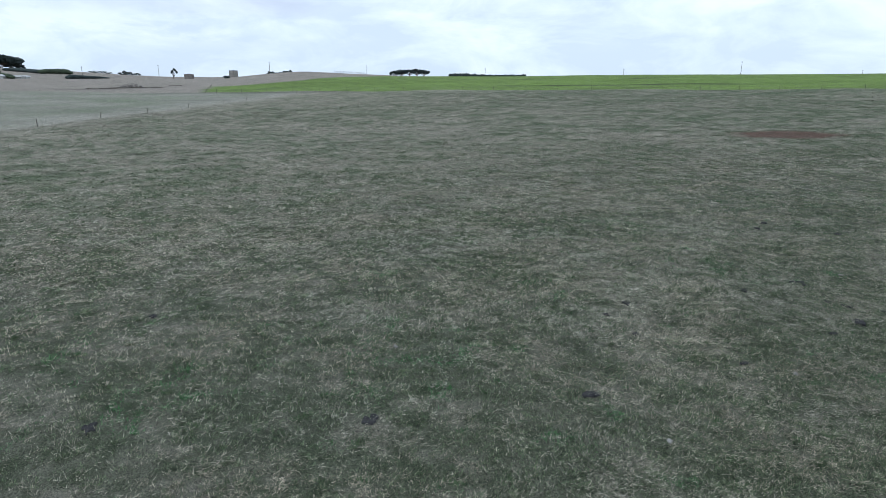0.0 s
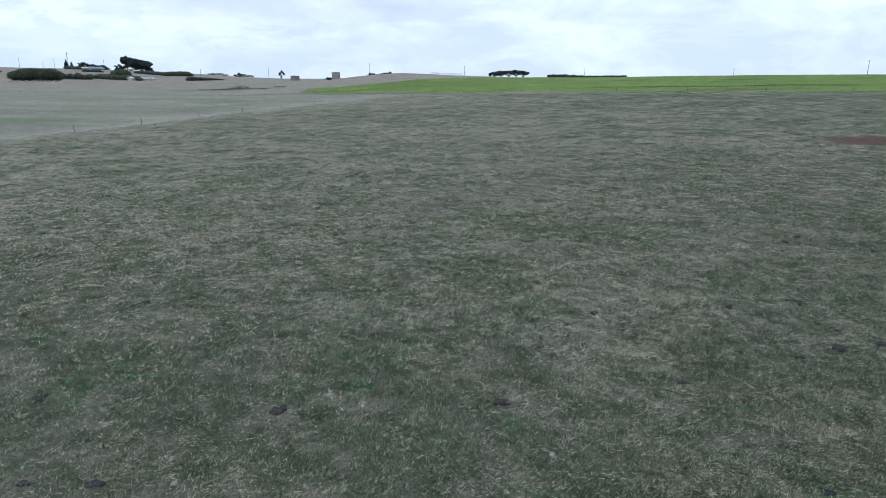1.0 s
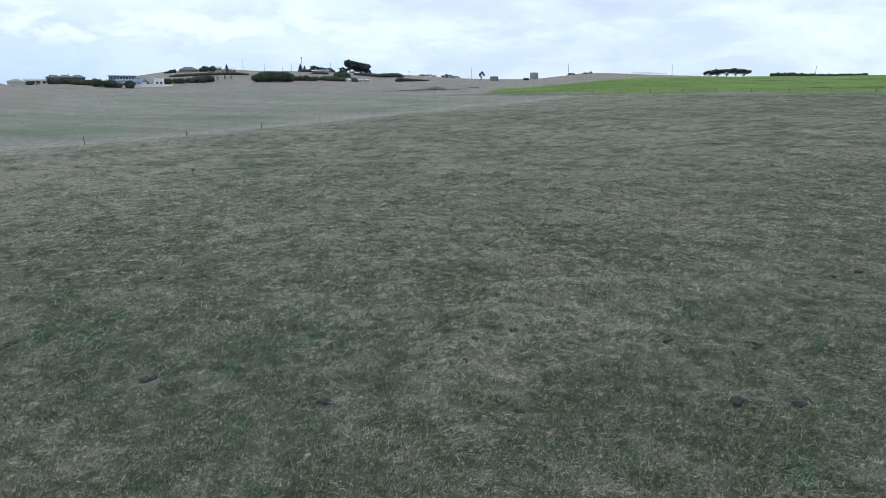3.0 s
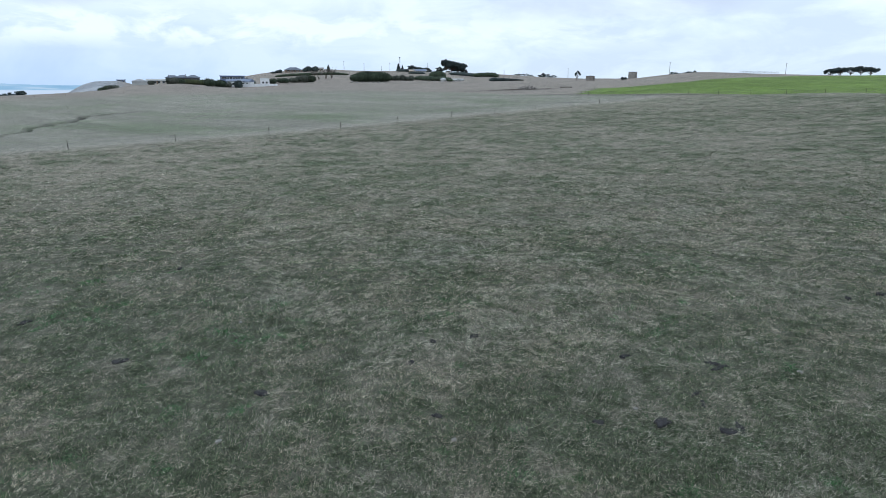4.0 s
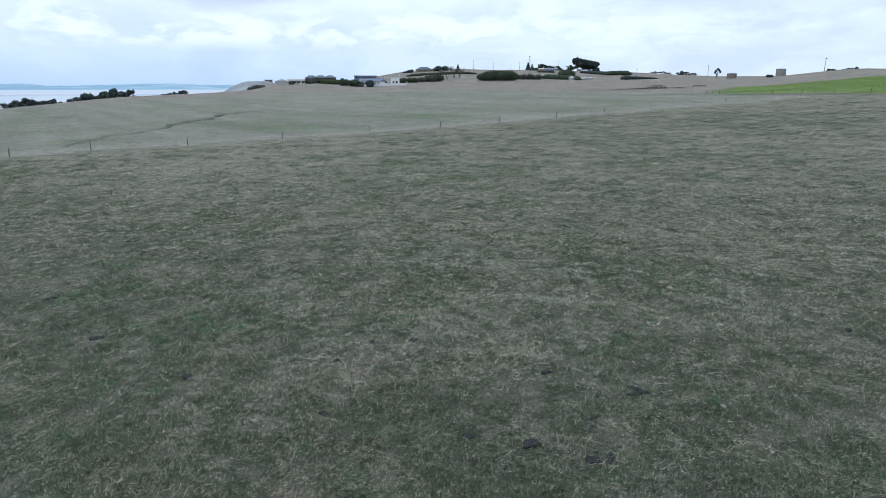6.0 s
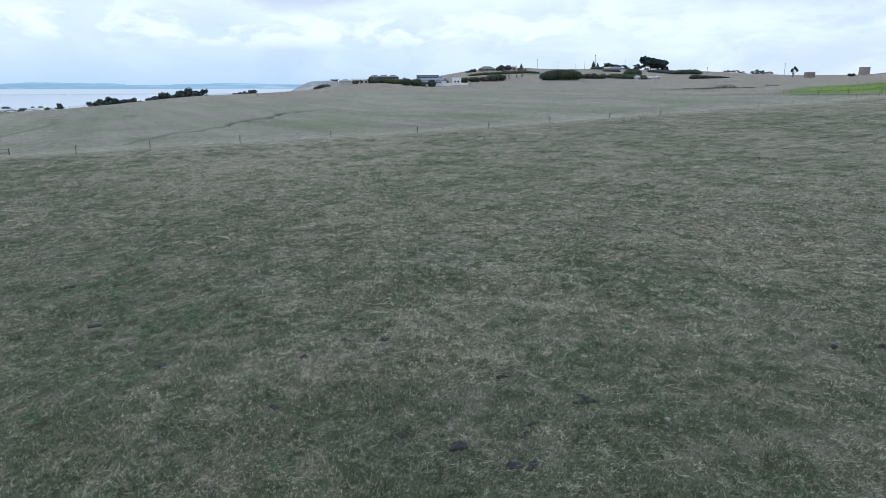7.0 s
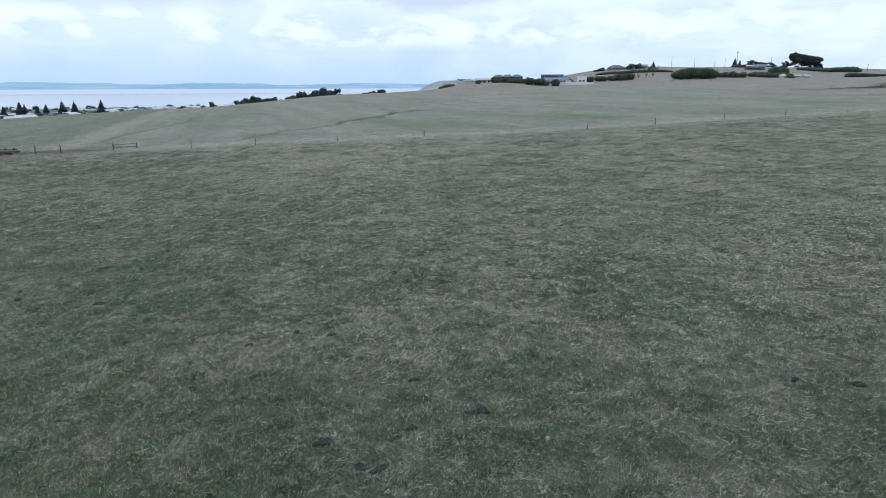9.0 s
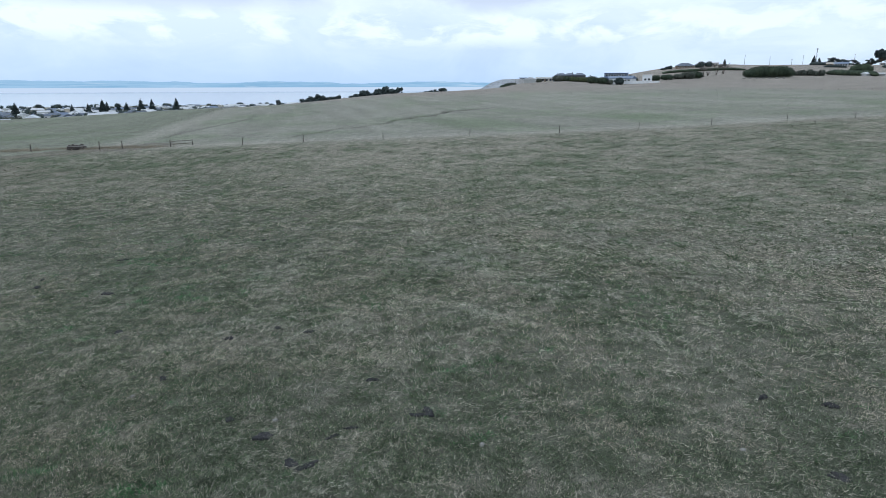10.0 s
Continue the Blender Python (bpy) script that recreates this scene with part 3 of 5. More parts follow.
def cypress(at, h, w, seed, label, lean=0.15, blobs_n=9, bare=0.45, count=1500, thick=1.0, fall=0.0):
    """A wind-shaped cypress: forked trunk, limbs and flat-topped clumps."""
    rnd = random.Random(seed)
    t = thing("cypress_tree", label, "tree", at, 0, "wind-shaped cypresses")
    blobs, bm = [], bmesh.new()
    top = Vector((lean * h, 0, h * 0.6))
    tube(bm, [(0, 0, -0.4), (0.1 * lean * h, 0, h * 0.25), top], [h * 0.035, h * 0.028, h * 0.012])
    for k in range(blobs_n):
        u = (k + 0.5) / blobs_n * 2 - 1
        x, y = u * w * 0.46 + lean * h, rnd.uniform(-0.24, 0.24) * w
        roof = h * (0.66 + 0.34 * math.sqrt(1 - u * u) * rnd.uniform(0.75, 1.0)) * (1 - fall * (u + 1) / 2)
        z = max(bare * h, roof - (roof - bare * h) * rnd.random() ** 1.7)
        r = w * rnd.uniform(0.10, 0.17)
        blobs.append((x, y, z - h * 0.05, r, r * 0.9, h * rnd.uniform(0.045, 0.08) * thick))
        tube(bm, [(lean * h * 0.3, 0, h * rnd.uniform(0.12, 0.35)), (x * 0.5, y * 0.5, z * 0.6), (x, y, z - h * 0.06)], [h * 0.016, h * 0.011, h * 0.005], 5)
    part("trunk", bm, BARK, t)
    crown(t, blobs, int(count * 1.6), h * 0.036, CYPRESS, seed, flat=0.4)
    return t


def norfolk_pine(at, h, seed):
    """A tall conifer with tiers of level branches."""
    t = thing("norfolk_pine", "tall dark conical pine standing among the houses", "tree", at, seed * 40, "tall conical pines")
    rnd = random.Random(seed)
    bm = bmesh.new()
    tube(bm, [(0, 0, -0.3), (0, 0, h * 0.5), (0, 0, h)], [h * 0.02, h * 0.013, h * 0.002], 7)
    blobs = []
    for k in range(11):
        f = k / 10
        z, reach = h * (0.10 + 0.88 * f), h * 0.31 * (1 - f) ** 0.85 + h * 0.012
        for j in range(6):
            a = j * math.pi / 3 + k * 0.5 + rnd.uniform(-0.2, 0.2)
            q = reach * rnd.uniform(0.75, 1.1)
            tube(bm, [(0, 0, z), (q * math.cos(a), q * math.sin(a), z + q * 0.12)], [h * 0.005, h * 0.002], 4)
            blobs.append((0.6 * q * math.cos(a), 0.6 * q * math.sin(a), z + q * 0.08, q * 0.42, q * 0.42, h * 0.022))
    part("trunk", bm, BARK, t)
    crown(t, blobs, 4200, h * 0.045, CYPRESS, seed, flat=0.3, solid=False)
    return t


def bush(at, w, d, h, seed, label, mat=None, name="shrub", category="shrub", turn=0.0, count=900, group="shrubs round the houses"):
    """A rounded bush with many short stems."""
    rnd = random.Random(seed)
    t = thing(name, label, category, at, turn, group)
    n = max(3, int(w / max(h, 1) * 2.2))
    blobs = []
    bm = bmesh.new()
    for k in range(n):
        x = ((k + 0.5) / n - 0.5) * w * 0.9
        hh = h * rnd.uniform(0.72, 1.0)
        blobs.append((x, rnd.uniform(-0.15, 0.15) * d, hh * 0.5, w / n * 0.75, d * 0.45, hh * 0.5))
        tube(bm, [(x, 0, -0.3), (x + rnd.uniform(-0.3, 0.3), 0, hh * 0.6)], [0.09, 0.04], 5)
    part("stem", bm, BARK, t)
    crown(t, blobs, int(count * 1.3), max(0.2, h * 0.05), mat or SHRUB_LEAF, seed, name="foliage", fill=0.85, fine=1 if count < 500 else 2)
    return t


def hedge(a, b, h, d, seed, label, mat=None, count=2600, name="hedge", out=0.0):
    """A clipped or shaggy hedge between two places on the ground."""
    rnd = random.Random(seed)
    ax, ay, az = a
    bx, by, bz = b
    run = math.hypot(bx - ax, by - ay)
    t = thing(name, label, "hedge", (ax, ay, az), 0, "hedges round the homesteads")
    n = max(5, int(run / (d * 0.38)))
    blobs = []
    for k in range(n):
        f = (k + 0.5) / n
        hh = h * rnd.uniform(0.90, 1.05) * (1 - 0.45 * abs(2 * f - 1) ** 7) * (1 - out * f)
        x, y = (bx - ax) * f, (by - ay) * f
        z = float(height(ax + x, ay + y)) - az
        blobs.append((x, y, z + hh * 0.52, d * 0.62, d * 0.55, hh * 0.5))
        if k % 5 == 2:
            part("stem", tube(bmesh.new(), [(x, y, z - 0.4), (x, y, z + hh * 0.5)], [0.14, 0.06], 5), BARK, t)
    crown(t, blobs, int(count * 1.5), max(0.22, h * 0.045), mat or HEDGE_LEAF, seed, name="foliage", fill=0.93)
    return t


def bare_tree(at, h, w, seed):
    """A leafless tree with fine twigs."""
    rnd = random.Random(seed)
    t = thing("bare_tree", "leafless grey tree with a spreading twiggy crown", "tree", at, 0, "bare trees on the slope")
    bm, fine = bmesh.new(), bmesh.new()
    for k in range(3):
        a = rnd.uniform(0, 6.28)
        tip = Vector((math.cos(a) * w * 0.2, math.sin(a) * w * 0.2, h * 0.5))
        tube(bm, [(k * 0.3 - 0.3, 0, -0.3), tip * 0.5, tip], [h * 0.03, h * 0.022, h * 0.014], 5)
        for j in range(7):
            b = a + rnd.uniform(-1.3, 1.3)
            end = tip + Vector((math.cos(b) * w * 0.3, math.sin(b) * w * 0.3, h * rnd.uniform(0.15, 0.45)))
            tube(bm, [tip, (tip + end) / 2 + Vector((0, 0, h * 0.04)), end], [h * 0.012, h * 0.008, h * 0.004], 4)
            for i in range(12):
                s = tip.lerp(end, rnd.uniform(0.3, 1.0))
                e = s + Vector((rnd.uniform(-1, 1), rnd.uniform(-1, 1), rnd.uniform(0, 1))) * w * 0.14
                tube(fine, [s, e], [h * 0.005, h * 0.003], 3)
    part("trunk", bm, BARK, t)
    part("branchwork", fine, TWIG, t)
    return t


# ---- buildings and works ----
def windows(parent, n, length, side, z, w=1.3, h=1.2):
    """A row of framed windows on one long side of a house."""
    for k in range(n):
        x = ((k + 0.5) / n - 0.5) * length * 0.9
        frame_ob = part("window", box(bmesh.new(), x, side, z, w + 0.2, 0.10, h + 0.2, 0.02), TRIM, parent)
        part("pane", box(bmesh.new(), x, side * 1.004 + math.copysign(0.05, side), z, w, 0.04, h), GLASS, frame_ob)


def house(at, turn, length, width, eaves, rise, wall, roof, label, hip=0.0, panes=4, group="houses", name="house"):
    """A house with a pitched or hipped roof, windows and a door."""
    t = thing(name, label, "house", at, turn, group)
    part("wall", box(bmesh.new(), 0, 0, eaves / 2 - 0.5, length, width, eaves + 1.0), wall, t)
    bm = bmesh.new()
    l, w = length / 2 + 0.5, width / 2 + 0.5
    low = [bm.verts.new(p) for p in ((-l, -w, eaves), (l, -w, eaves), (l, w, eaves), (-l, w, eaves))]
    lip = [bm.verts.new(v.co + Vector((0, 0, 0.18))) for v in low]
    ridge = [bm.verts.new(p) for p in ((-l + hip, 0, eaves + rise), (l - hip, 0, eaves + rise))]
    bm.faces.new(low[::-1])
    for a, b in ((0, 1), (1, 2), (2, 3), (3, 0)):
        bm.faces.new((low[a], low[b], lip[b], lip[a]))
    bm.faces.new((lip[0], lip[1], ridge[1], ridge[0]))
    bm.faces.new((lip[2], lip[3], ridge[0], ridge[1]))
    bm.faces.new((lip[1], lip[2], ridge[1]))
    bm.faces.new((lip[3], lip[0], ridge[0]))
    part("roof", bm, roof, t)
    if panes:
        windows(t, panes, length, -width / 2, eaves * 0.56)
        windows(t, panes, length, width / 2, eaves * 0.56)
        part("door", box(bmesh.new(), length * 0.02, -width / 2 - 0.03, 1.0, 0.95, 0.08, 2.0, 0.02), BROWN_WALL, t)
    return t


def pole(at, h, arm=1.6, lean=0.0, label="thin weathered timber power pole on the rise"):
    t = thing("power_pole", label, "pole", at, 0, "power poles along the skyline")
    part("shaft", tube(bmesh.new(), [(0, 0, -0.6), (lean * h, 0, h)], [0.17, 0.11], 8), POST, t)
    if arm:
        part("crossarm", box(bmesh.new(), lean * h, 0, h - 0.5, arm, 0.12, 0.12, 0.02), POST, t)
        for s in (-0.4, 0.4):
            part("insulator", tube(bmesh.new(), [(lean * h + s * arm, 0, h - 0.44), (lean * h + s * arm, 0, h - 0.2)], [0.05, 0.03], 6), TRIM, t)
    return t


def fence(name, label, places, h, thick, wires, seed, wire=0.006, group="stock fences"):
    """Posts at the places given, each its own part, with strained wires between."""
    rnd = random.Random(seed)
    x0, y0 = places[0]
    z0 = float(height(x0, y0))
    t = thing(name, label, "fence", (x0, y0, z0), 0, group)
    tops = []
    for x, y in places:
        z = float(height(x, y)) - z0
        hh = h * rnd.uniform(0.92, 1.08)
        dx, dy = rnd.uniform(-0.05, 0.05), rnd.uniform(-0.05, 0.05)
        p = (x - x0, y - y0, z)
        part("post", tube(bmesh.new(), [(p[0], p[1], z - 0.4), (p[0] + dx * 0.6, p[1] + dy * 0.6, z + hh * 0.6), (p[0] + dx, p[1] + dy, z + hh)], [thick, thick * 0.95, thick * 0.85], 7), POST, t)
        tops.append((Vector(p), hh))
    for k in range(wires):
        f = 0.35 + 0.58 * k / max(wires - 1, 1)
        part("wire", tube(bmesh.new(), [p + Vector((0, 0, h * f)) for p, hh in tops], [wire] * len(tops), 4), WIRE, t)
    return t


def lumpy(w, d, h, seed, sub=2, rough=0.25):
    """A weathered lump that sits on z = 0."""
    bm = bmesh.new()
    bmesh.ops.create_icosphere(bm, subdivisions=sub, radius=0.5)
    shift = Vector((seed * 3.7, seed * 1.3, 0))
    for v in bm.verts:
        k = 1 + rough * 2 * noise.noise(v.co * 2.6 + shift) + rough * noise.noise(v.co * 7 + shift)
        v.co = Vector((v.co.x * w * k, v.co.y * d * k, max(v.co.z, -0.3) * h * k + h * 0.2))
    for f in bm.faces:
        f.smooth = True
    return bm


def pat(w, seed):
    """A flat ragged cake with a cracked, ringed top."""
    bm = bmesh.new()
    shift, n = Vector((seed * 2.3, seed * 0.7, 0)), 22
    loops = []
    for r, z in ((1.0, -0.03), (0.97, 0.010), (0.85, 0.022), (0.62, 0.016), (0.4, 0.025), (0.15, 0.014)):
        loop = []
        for k in range(n):
            a = 2 * math.pi * k / n
            d = Vector((math.cos(a), math.sin(a), 0))
            q = r * w * (0.75 + 0.55 * noise.noise(d * 1.4 + shift) + 0.22 * noise.noise(d * 4 + shift))
            loop.append(bm.verts.new((d.x * q * 1.2, d.y * q * 0.8, z + 0.012 * noise.noise(d * 6 * r + shift * 2))))
        loops.append(loop)
    for low, high in zip(loops, loops[1:]):
        for k in range(n):
            bm.faces.new((low[k], low[(k + 1) % n], high[(k + 1) % n], high[k]))
    bm.faces.new(loops[-1])
    return bm


# ---- the bay and the far shore ----
def build_bay():
    bm = bmesh.new()
    ring = [bm.verts.new((HUB[0] + 4900 * math.cos(a), HUB[1] + 4900 * math.sin(a), SEA)) for a in (2 * math.pi * k / 128 for k in range(128))]
    bm.faces.new(ring)
    lone("water", bm, SEA_WATER, "calm pale grey bay under an overcast sky", "water", (0, 0, 0), kind="structure")


def sea_material():
    m = bpy.data.materials.new("bay_water")
    m.use_nodes = True
    n, l = m.node_tree.nodes, m.node_tree.links
    b = n["Principled BSDF"]
    b.inputs["Base Color"].default_value = (0.44, 0.51, 0.60, 1)
    b.inputs["Roughness"].default_value = 0.22
    b.inputs["IOR"].default_value = 1.33
    where, tex, bp = n.new("ShaderNodeNewGeometry"), n.new("ShaderNodeTexNoise"), n.new("ShaderNodeBump")
    stretch = n.new("ShaderNodeMapping")
    stretch.inputs["Scale"].default_value = (0.12, 0.03, 0.1)
    tex.inputs["Scale"].default_value, tex.inputs["Detail"].default_value = 1.0, 6
    bp.inputs["Strength"].default_value, bp.inputs["Distance"].default_value = 0.25, 1.0
    l.new(where.outputs["Position"], stretch.inputs["Vector"])
    l.new(stretch.outputs[0], tex.inputs["Vector"])
    l.new(tex.outputs[0], bp.inputs["Height"])
    l.new(bp.outputs[0], b.inputs["Normal"])
    return m


SEA_WATER = sea_material()
build_bay()


def shore_material():
    """Land seen through kilometres of moist air: a plain glowing backdrop in soft bands, the haze put into its emission
    colours.
    """
    m = bpy.data.materials.new("hazed_land_glow")
    m.use_nodes = True
    n, l = m.node_tree.nodes, m.node_tree.links
    b = n["Principled BSDF"]
    b.inputs["Roughness"].default_value = 1.0
    b.inputs["Specular IOR Level"].default_value = 0.0
    where, tex, stretch, ramp_n = n.new("ShaderNodeNewGeometry"), n.new("ShaderNodeTexNoise"), n.new("ShaderNodeMapping"), n.new("ShaderNodeValToRGB")
    stretch.inputs["Scale"].default_value = (0.002, 0.002, 0.055)
    tex.inputs["Scale"].default_value, tex.inputs["Detail"].default_value, tex.inputs["Roughness"].default_value = 1.6, 6, 0.65
    l.new(where.outputs["Position"], stretch.inputs["Vector"])
    l.new(stretch.outputs[0], tex.inputs["Vector"])
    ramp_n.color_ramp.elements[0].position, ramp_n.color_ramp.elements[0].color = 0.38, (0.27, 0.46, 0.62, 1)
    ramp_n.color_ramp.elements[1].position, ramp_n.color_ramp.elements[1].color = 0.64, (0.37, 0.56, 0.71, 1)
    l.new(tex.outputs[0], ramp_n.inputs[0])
    # painted haze again: the glow fades towards sky colour with height
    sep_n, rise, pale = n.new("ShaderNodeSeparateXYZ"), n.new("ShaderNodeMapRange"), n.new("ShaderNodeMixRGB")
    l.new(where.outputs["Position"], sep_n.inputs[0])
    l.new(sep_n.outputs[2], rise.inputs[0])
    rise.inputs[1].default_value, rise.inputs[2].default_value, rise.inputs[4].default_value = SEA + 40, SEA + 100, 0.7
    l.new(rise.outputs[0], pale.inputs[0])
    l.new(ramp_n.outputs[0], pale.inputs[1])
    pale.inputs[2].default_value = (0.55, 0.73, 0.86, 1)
    # pale sand between the fields; the land's foot is coloured to pass for water
    sand_n, sand, low, water_tint = n.new("ShaderNodeTexNoise"), n.new("ShaderNodeMapRange"), n.new("ShaderNodeMapRange"), n.new("ShaderNodeMixRGB")
    sand_n.inputs["Scale"].default_value, sand_n.inputs["Detail"].default_value = 2.6, 5
    l.new(stretch.outputs[0], sand_n.inputs["Vector"])
    l.new(sand_n.outputs[0], sand.inputs[0])
    sand.inputs[1].default_value, sand.inputs[2].default_value, sand.inputs[4].default_value = 0.57, 0.68, 0.5
    beach = n.new("ShaderNodeMixRGB")
    l.new(sand.outputs[0], beach.inputs[0])
    l.new(pale.outputs[0], beach.inputs[1])
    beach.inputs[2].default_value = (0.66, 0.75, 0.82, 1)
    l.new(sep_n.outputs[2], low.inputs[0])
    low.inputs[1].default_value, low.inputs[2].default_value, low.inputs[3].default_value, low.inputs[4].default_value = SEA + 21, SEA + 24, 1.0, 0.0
    l.new(low.outputs[0], water_tint.inputs[0])
    l.new(beach.outputs[0], water_tint.inputs[1])
    water_tint.inputs[2].default_value = (0.62, 0.705, 0.80, 1)
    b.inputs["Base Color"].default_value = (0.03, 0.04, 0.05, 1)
    l.new(water_tint.outputs[0], b.inputs["Emission Color"])
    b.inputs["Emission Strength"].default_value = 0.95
    return m


def build_far_shore():
    a = np.radians(np.arange(52, 125, 0.15))
    depth = np.array([3640.0, 3650, 3670, 3690, 3705])
    crest = 25 + 14 * value_noise(np.degrees(a), 0 * a, 6.0, 51) + 8 * value_noise(np.degrees(a), 0 * a, 1.7, 52) + 3 * value_noise(np.degrees(a), 0 * a, 0.5, 53)
    crest = crest + 7 * np.exp(-((np.degrees(a) - 104) / 9) ** 2)
    lift = np.stack([0 * a - 2, 0 * a + 7 + 4 * value_noise(np.degrees(a), 0 * a, 0.6, 54), crest * 0.55 + 6, crest + 12, crest + 9])
    x, y = HUB[0] - np.outer(depth, np.sin(a)), HUB[1] + np.outer(depth, np.cos(a))
    na = len(a)
    i, j = np.meshgrid(np.arange(4), np.arange(na - 1), indexing="ij")
    f = np.stack([i * na + j, i * na + j + 1, (i + 1) * na + j + 1, (i + 1) * na + j], -1).reshape(-1, 4)[:, ::-1]
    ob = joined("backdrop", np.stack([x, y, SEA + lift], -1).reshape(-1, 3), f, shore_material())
    tagged(ob, "hazy blue low hills across the bay", "hills", kind="structure")


build_far_shore()

# ---- fences ----
near_posts = [(float(fence_x(y)), y) for y in (17.5, 24.5, 34.05, 45.05, 57.2, 68.6, 79.7, 91.8, 103.5, 116.3, 130.0, 141.0, 152.4, 163.5, 172.5)]
fence("wire_fence", "dark thin posts and plain wires between two grazed fields", near_posts, 0.92, 0.04, 3, 1)
fence("wire_fence", "dark posts and wires along the sown green paddock", [(x, float(green_edge(x)) - 0.6) for x in np.arange(-66, 118, 8.0).tolist()], 1.05, 0.06, 3, 2)
fence("wire_fence", "small dark posts across the far dry field", [spot(b, 262 - 0.6 * (b - 24))[:2] for b in np.arange(25.5, 58, 1.05).tolist()], 0.65, 0.055, 2, 3)
fence("wire_fence", "small dark posts along the brow above the bay", [spot(b, 318)[:2] for b in np.arange(62, 82, 2.0).tolist()], 1.0, 0.07, 2, 4)
fence("wire_fence", "dark posts up the edge of the sown paddock", [(-66 - 0.33 * (y - 182), float(y)) for y in np.arange(186, 282, 14.0).tolist()], 0.9, 0.05, 2, 5)
fence("wire_fence", "grey railed stockyard fence on the skyline of the rise", [spot(b, 440)[:2] for b in np.arange(8.4, 11.4, 0.25).tolist()], 1.35, 0.06, 4, 6, 0.035)
fence("wire_fence", "post and wire fence running down to the houses", [(x, 3.0 - 0.1338 * (x + 80)) for x in np.arange(-112, -262, -4.0).tolist()], 0.65, 0.03, 2, 7)
fence("wire_fence", "grey timber posts by the water trough", [(-59.6, 9.6), (-60.7, 4.4), (-61.6, 1.9), (-65.0, -5.7), (-68.6, -12.0), (-71.5, -18.0), (-74.5, -24.0)], 0.88, 0.06, 3, 8)


def gate(at, turn, wide):
    """A low farm gate: tubes, braces and two posts."""
    t = thing("farm_gate", "low weathered metal farm gate between two posts", "gate", at, turn)
    for x in (-wide / 2 - 0.15, wide / 2 + 0.15):
        part("gatepost", tube(bmesh.new(), [(x, 0, -0.4), (x, 0, 0.70)], [0.055, 0.05], 8), POST, t)
    for z in (0.28, 0.60):
        part("rail", tube(bmesh.new(), [(-wide / 2, 0, z), (wide / 2, 0, z)], [0.03, 0.03], 6), POST, t)
    for x in (-wide / 2, 0, wide / 2):
        part("upright", tube(bmesh.new(), [(x, 0, 0.26), (x, 0, 0.62)], [0.02, 0.02], 6), WIRE, t)


gate((-60.45, 10.75, float(height(-60.45, 10.75))), 118, 2.4)

# ---- round stock trough with stones heaped in it ----
trough = thing("stock_trough", "round dark concrete water trough on trampled earth", "trough", (-64.5, -0.9, float(height(-64.5, -0.9))))
bm = bmesh.new()
ring_n = 28
profile = ((1.06, -0.2), (1.02, 0.42), (0.99, 0.46), (0.92, 0.46), (0.89, 0.41), (0.89, 0.1))
loops = [[bm.verts.new((r * math.cos(2 * math.pi * k / ring_n), r * math.sin(2 * math.pi * k / ring_n), z)) for k in range(ring_n)] for r, z in profile]
for low, high in zip(loops, loops[1:]):
    for k in range(ring_n):
        bm.faces.new((low[k], low[(k + 1) % ring_n], high[(k + 1) % ring_n], high[k]))
part("wall", bm, DARK_IRON, trough)
rim = bmesh.new()
loops = [[rim.verts.new((r * math.cos(2 * math.pi * k / ring_n), r * math.sin(2 * math.pi * k / ring_n), z)) for k in range(ring_n)] for r, z in ((1.05, 0.38), (1.05, 0.47), (0.90, 0.48), (0.90, 0.38))]
for low, high in zip(loops, loops[1:]):
    for k in range(ring_n):
        rim.faces.new((low[k], low[(k + 1) % ring_n], high[(k + 1) % ring_n], high[k]))
part("rim", rim, CONCRETE, trough, "pale worn concrete rim")
part("water_surface", tube(bmesh.new(), [(0, 0, 0.05), (0, 0, 0.34)], [0.9, 0.9], 28), WATER, trough)
for k in range(5):
    a = k * 1.26
    lone("stone", lumpy(0.28, 0.24, 0.26, k + 60), DARK_IRON, "dark loose stone lying on the trough", "stone", (-64.5 + 0.75 * math.cos(a), -0.9 + 0.75 * math.sin(a), float(height(-64.5, -0.9)) + 0.44), group="stones on the trough")


# ---- water tanks on the rise ----
def tank(at, radius, h, mat, label, bands):
    t = thing("water_tank", label, "tank", at, 0, "water tanks on the rise")
    part("shell", tube(bmesh.new(), [(0, 0, -0.8), (0, 0, h)], [radius, radius], 32), mat, t)
    for k in range(bands):
        z = h * (k + 0.5) / bands
        part("band", tube(bmesh.new(), [(0, 0, z - 0.05), (0, 0, z + 0.05)], [radius + 0.035] * 2, 32), mat, t)
    part("lid", tube(bmesh.new(), [(0, 0, h), (0, 0, h + 0.12), (0, 0, h + 0.35)], [radius + 0.08, radius + 0.08, radius * 0.15], 32), GREY_ROOF, t)
    part("pipe", tube(bmesh.new(), [(radius + 0.15, 0, -0.5), (radius + 0.15, 0, h - 0.3)], [0.06, 0.06], 6), STEEL, t)


tank(spot(22.87, 480, 0.1), 3.1, 3.2, RUST, "low dark brown round tank on the dry slope", 3)
tank(spot(19.39, 480, 0.1), 2.95, 4.5, CONCRETE, "tall grey concrete water tank on the brow", 4)

# ---- heap of rubble and feed rail ----
heap = spot(28.41, 292)
rnd = random.Random(77)
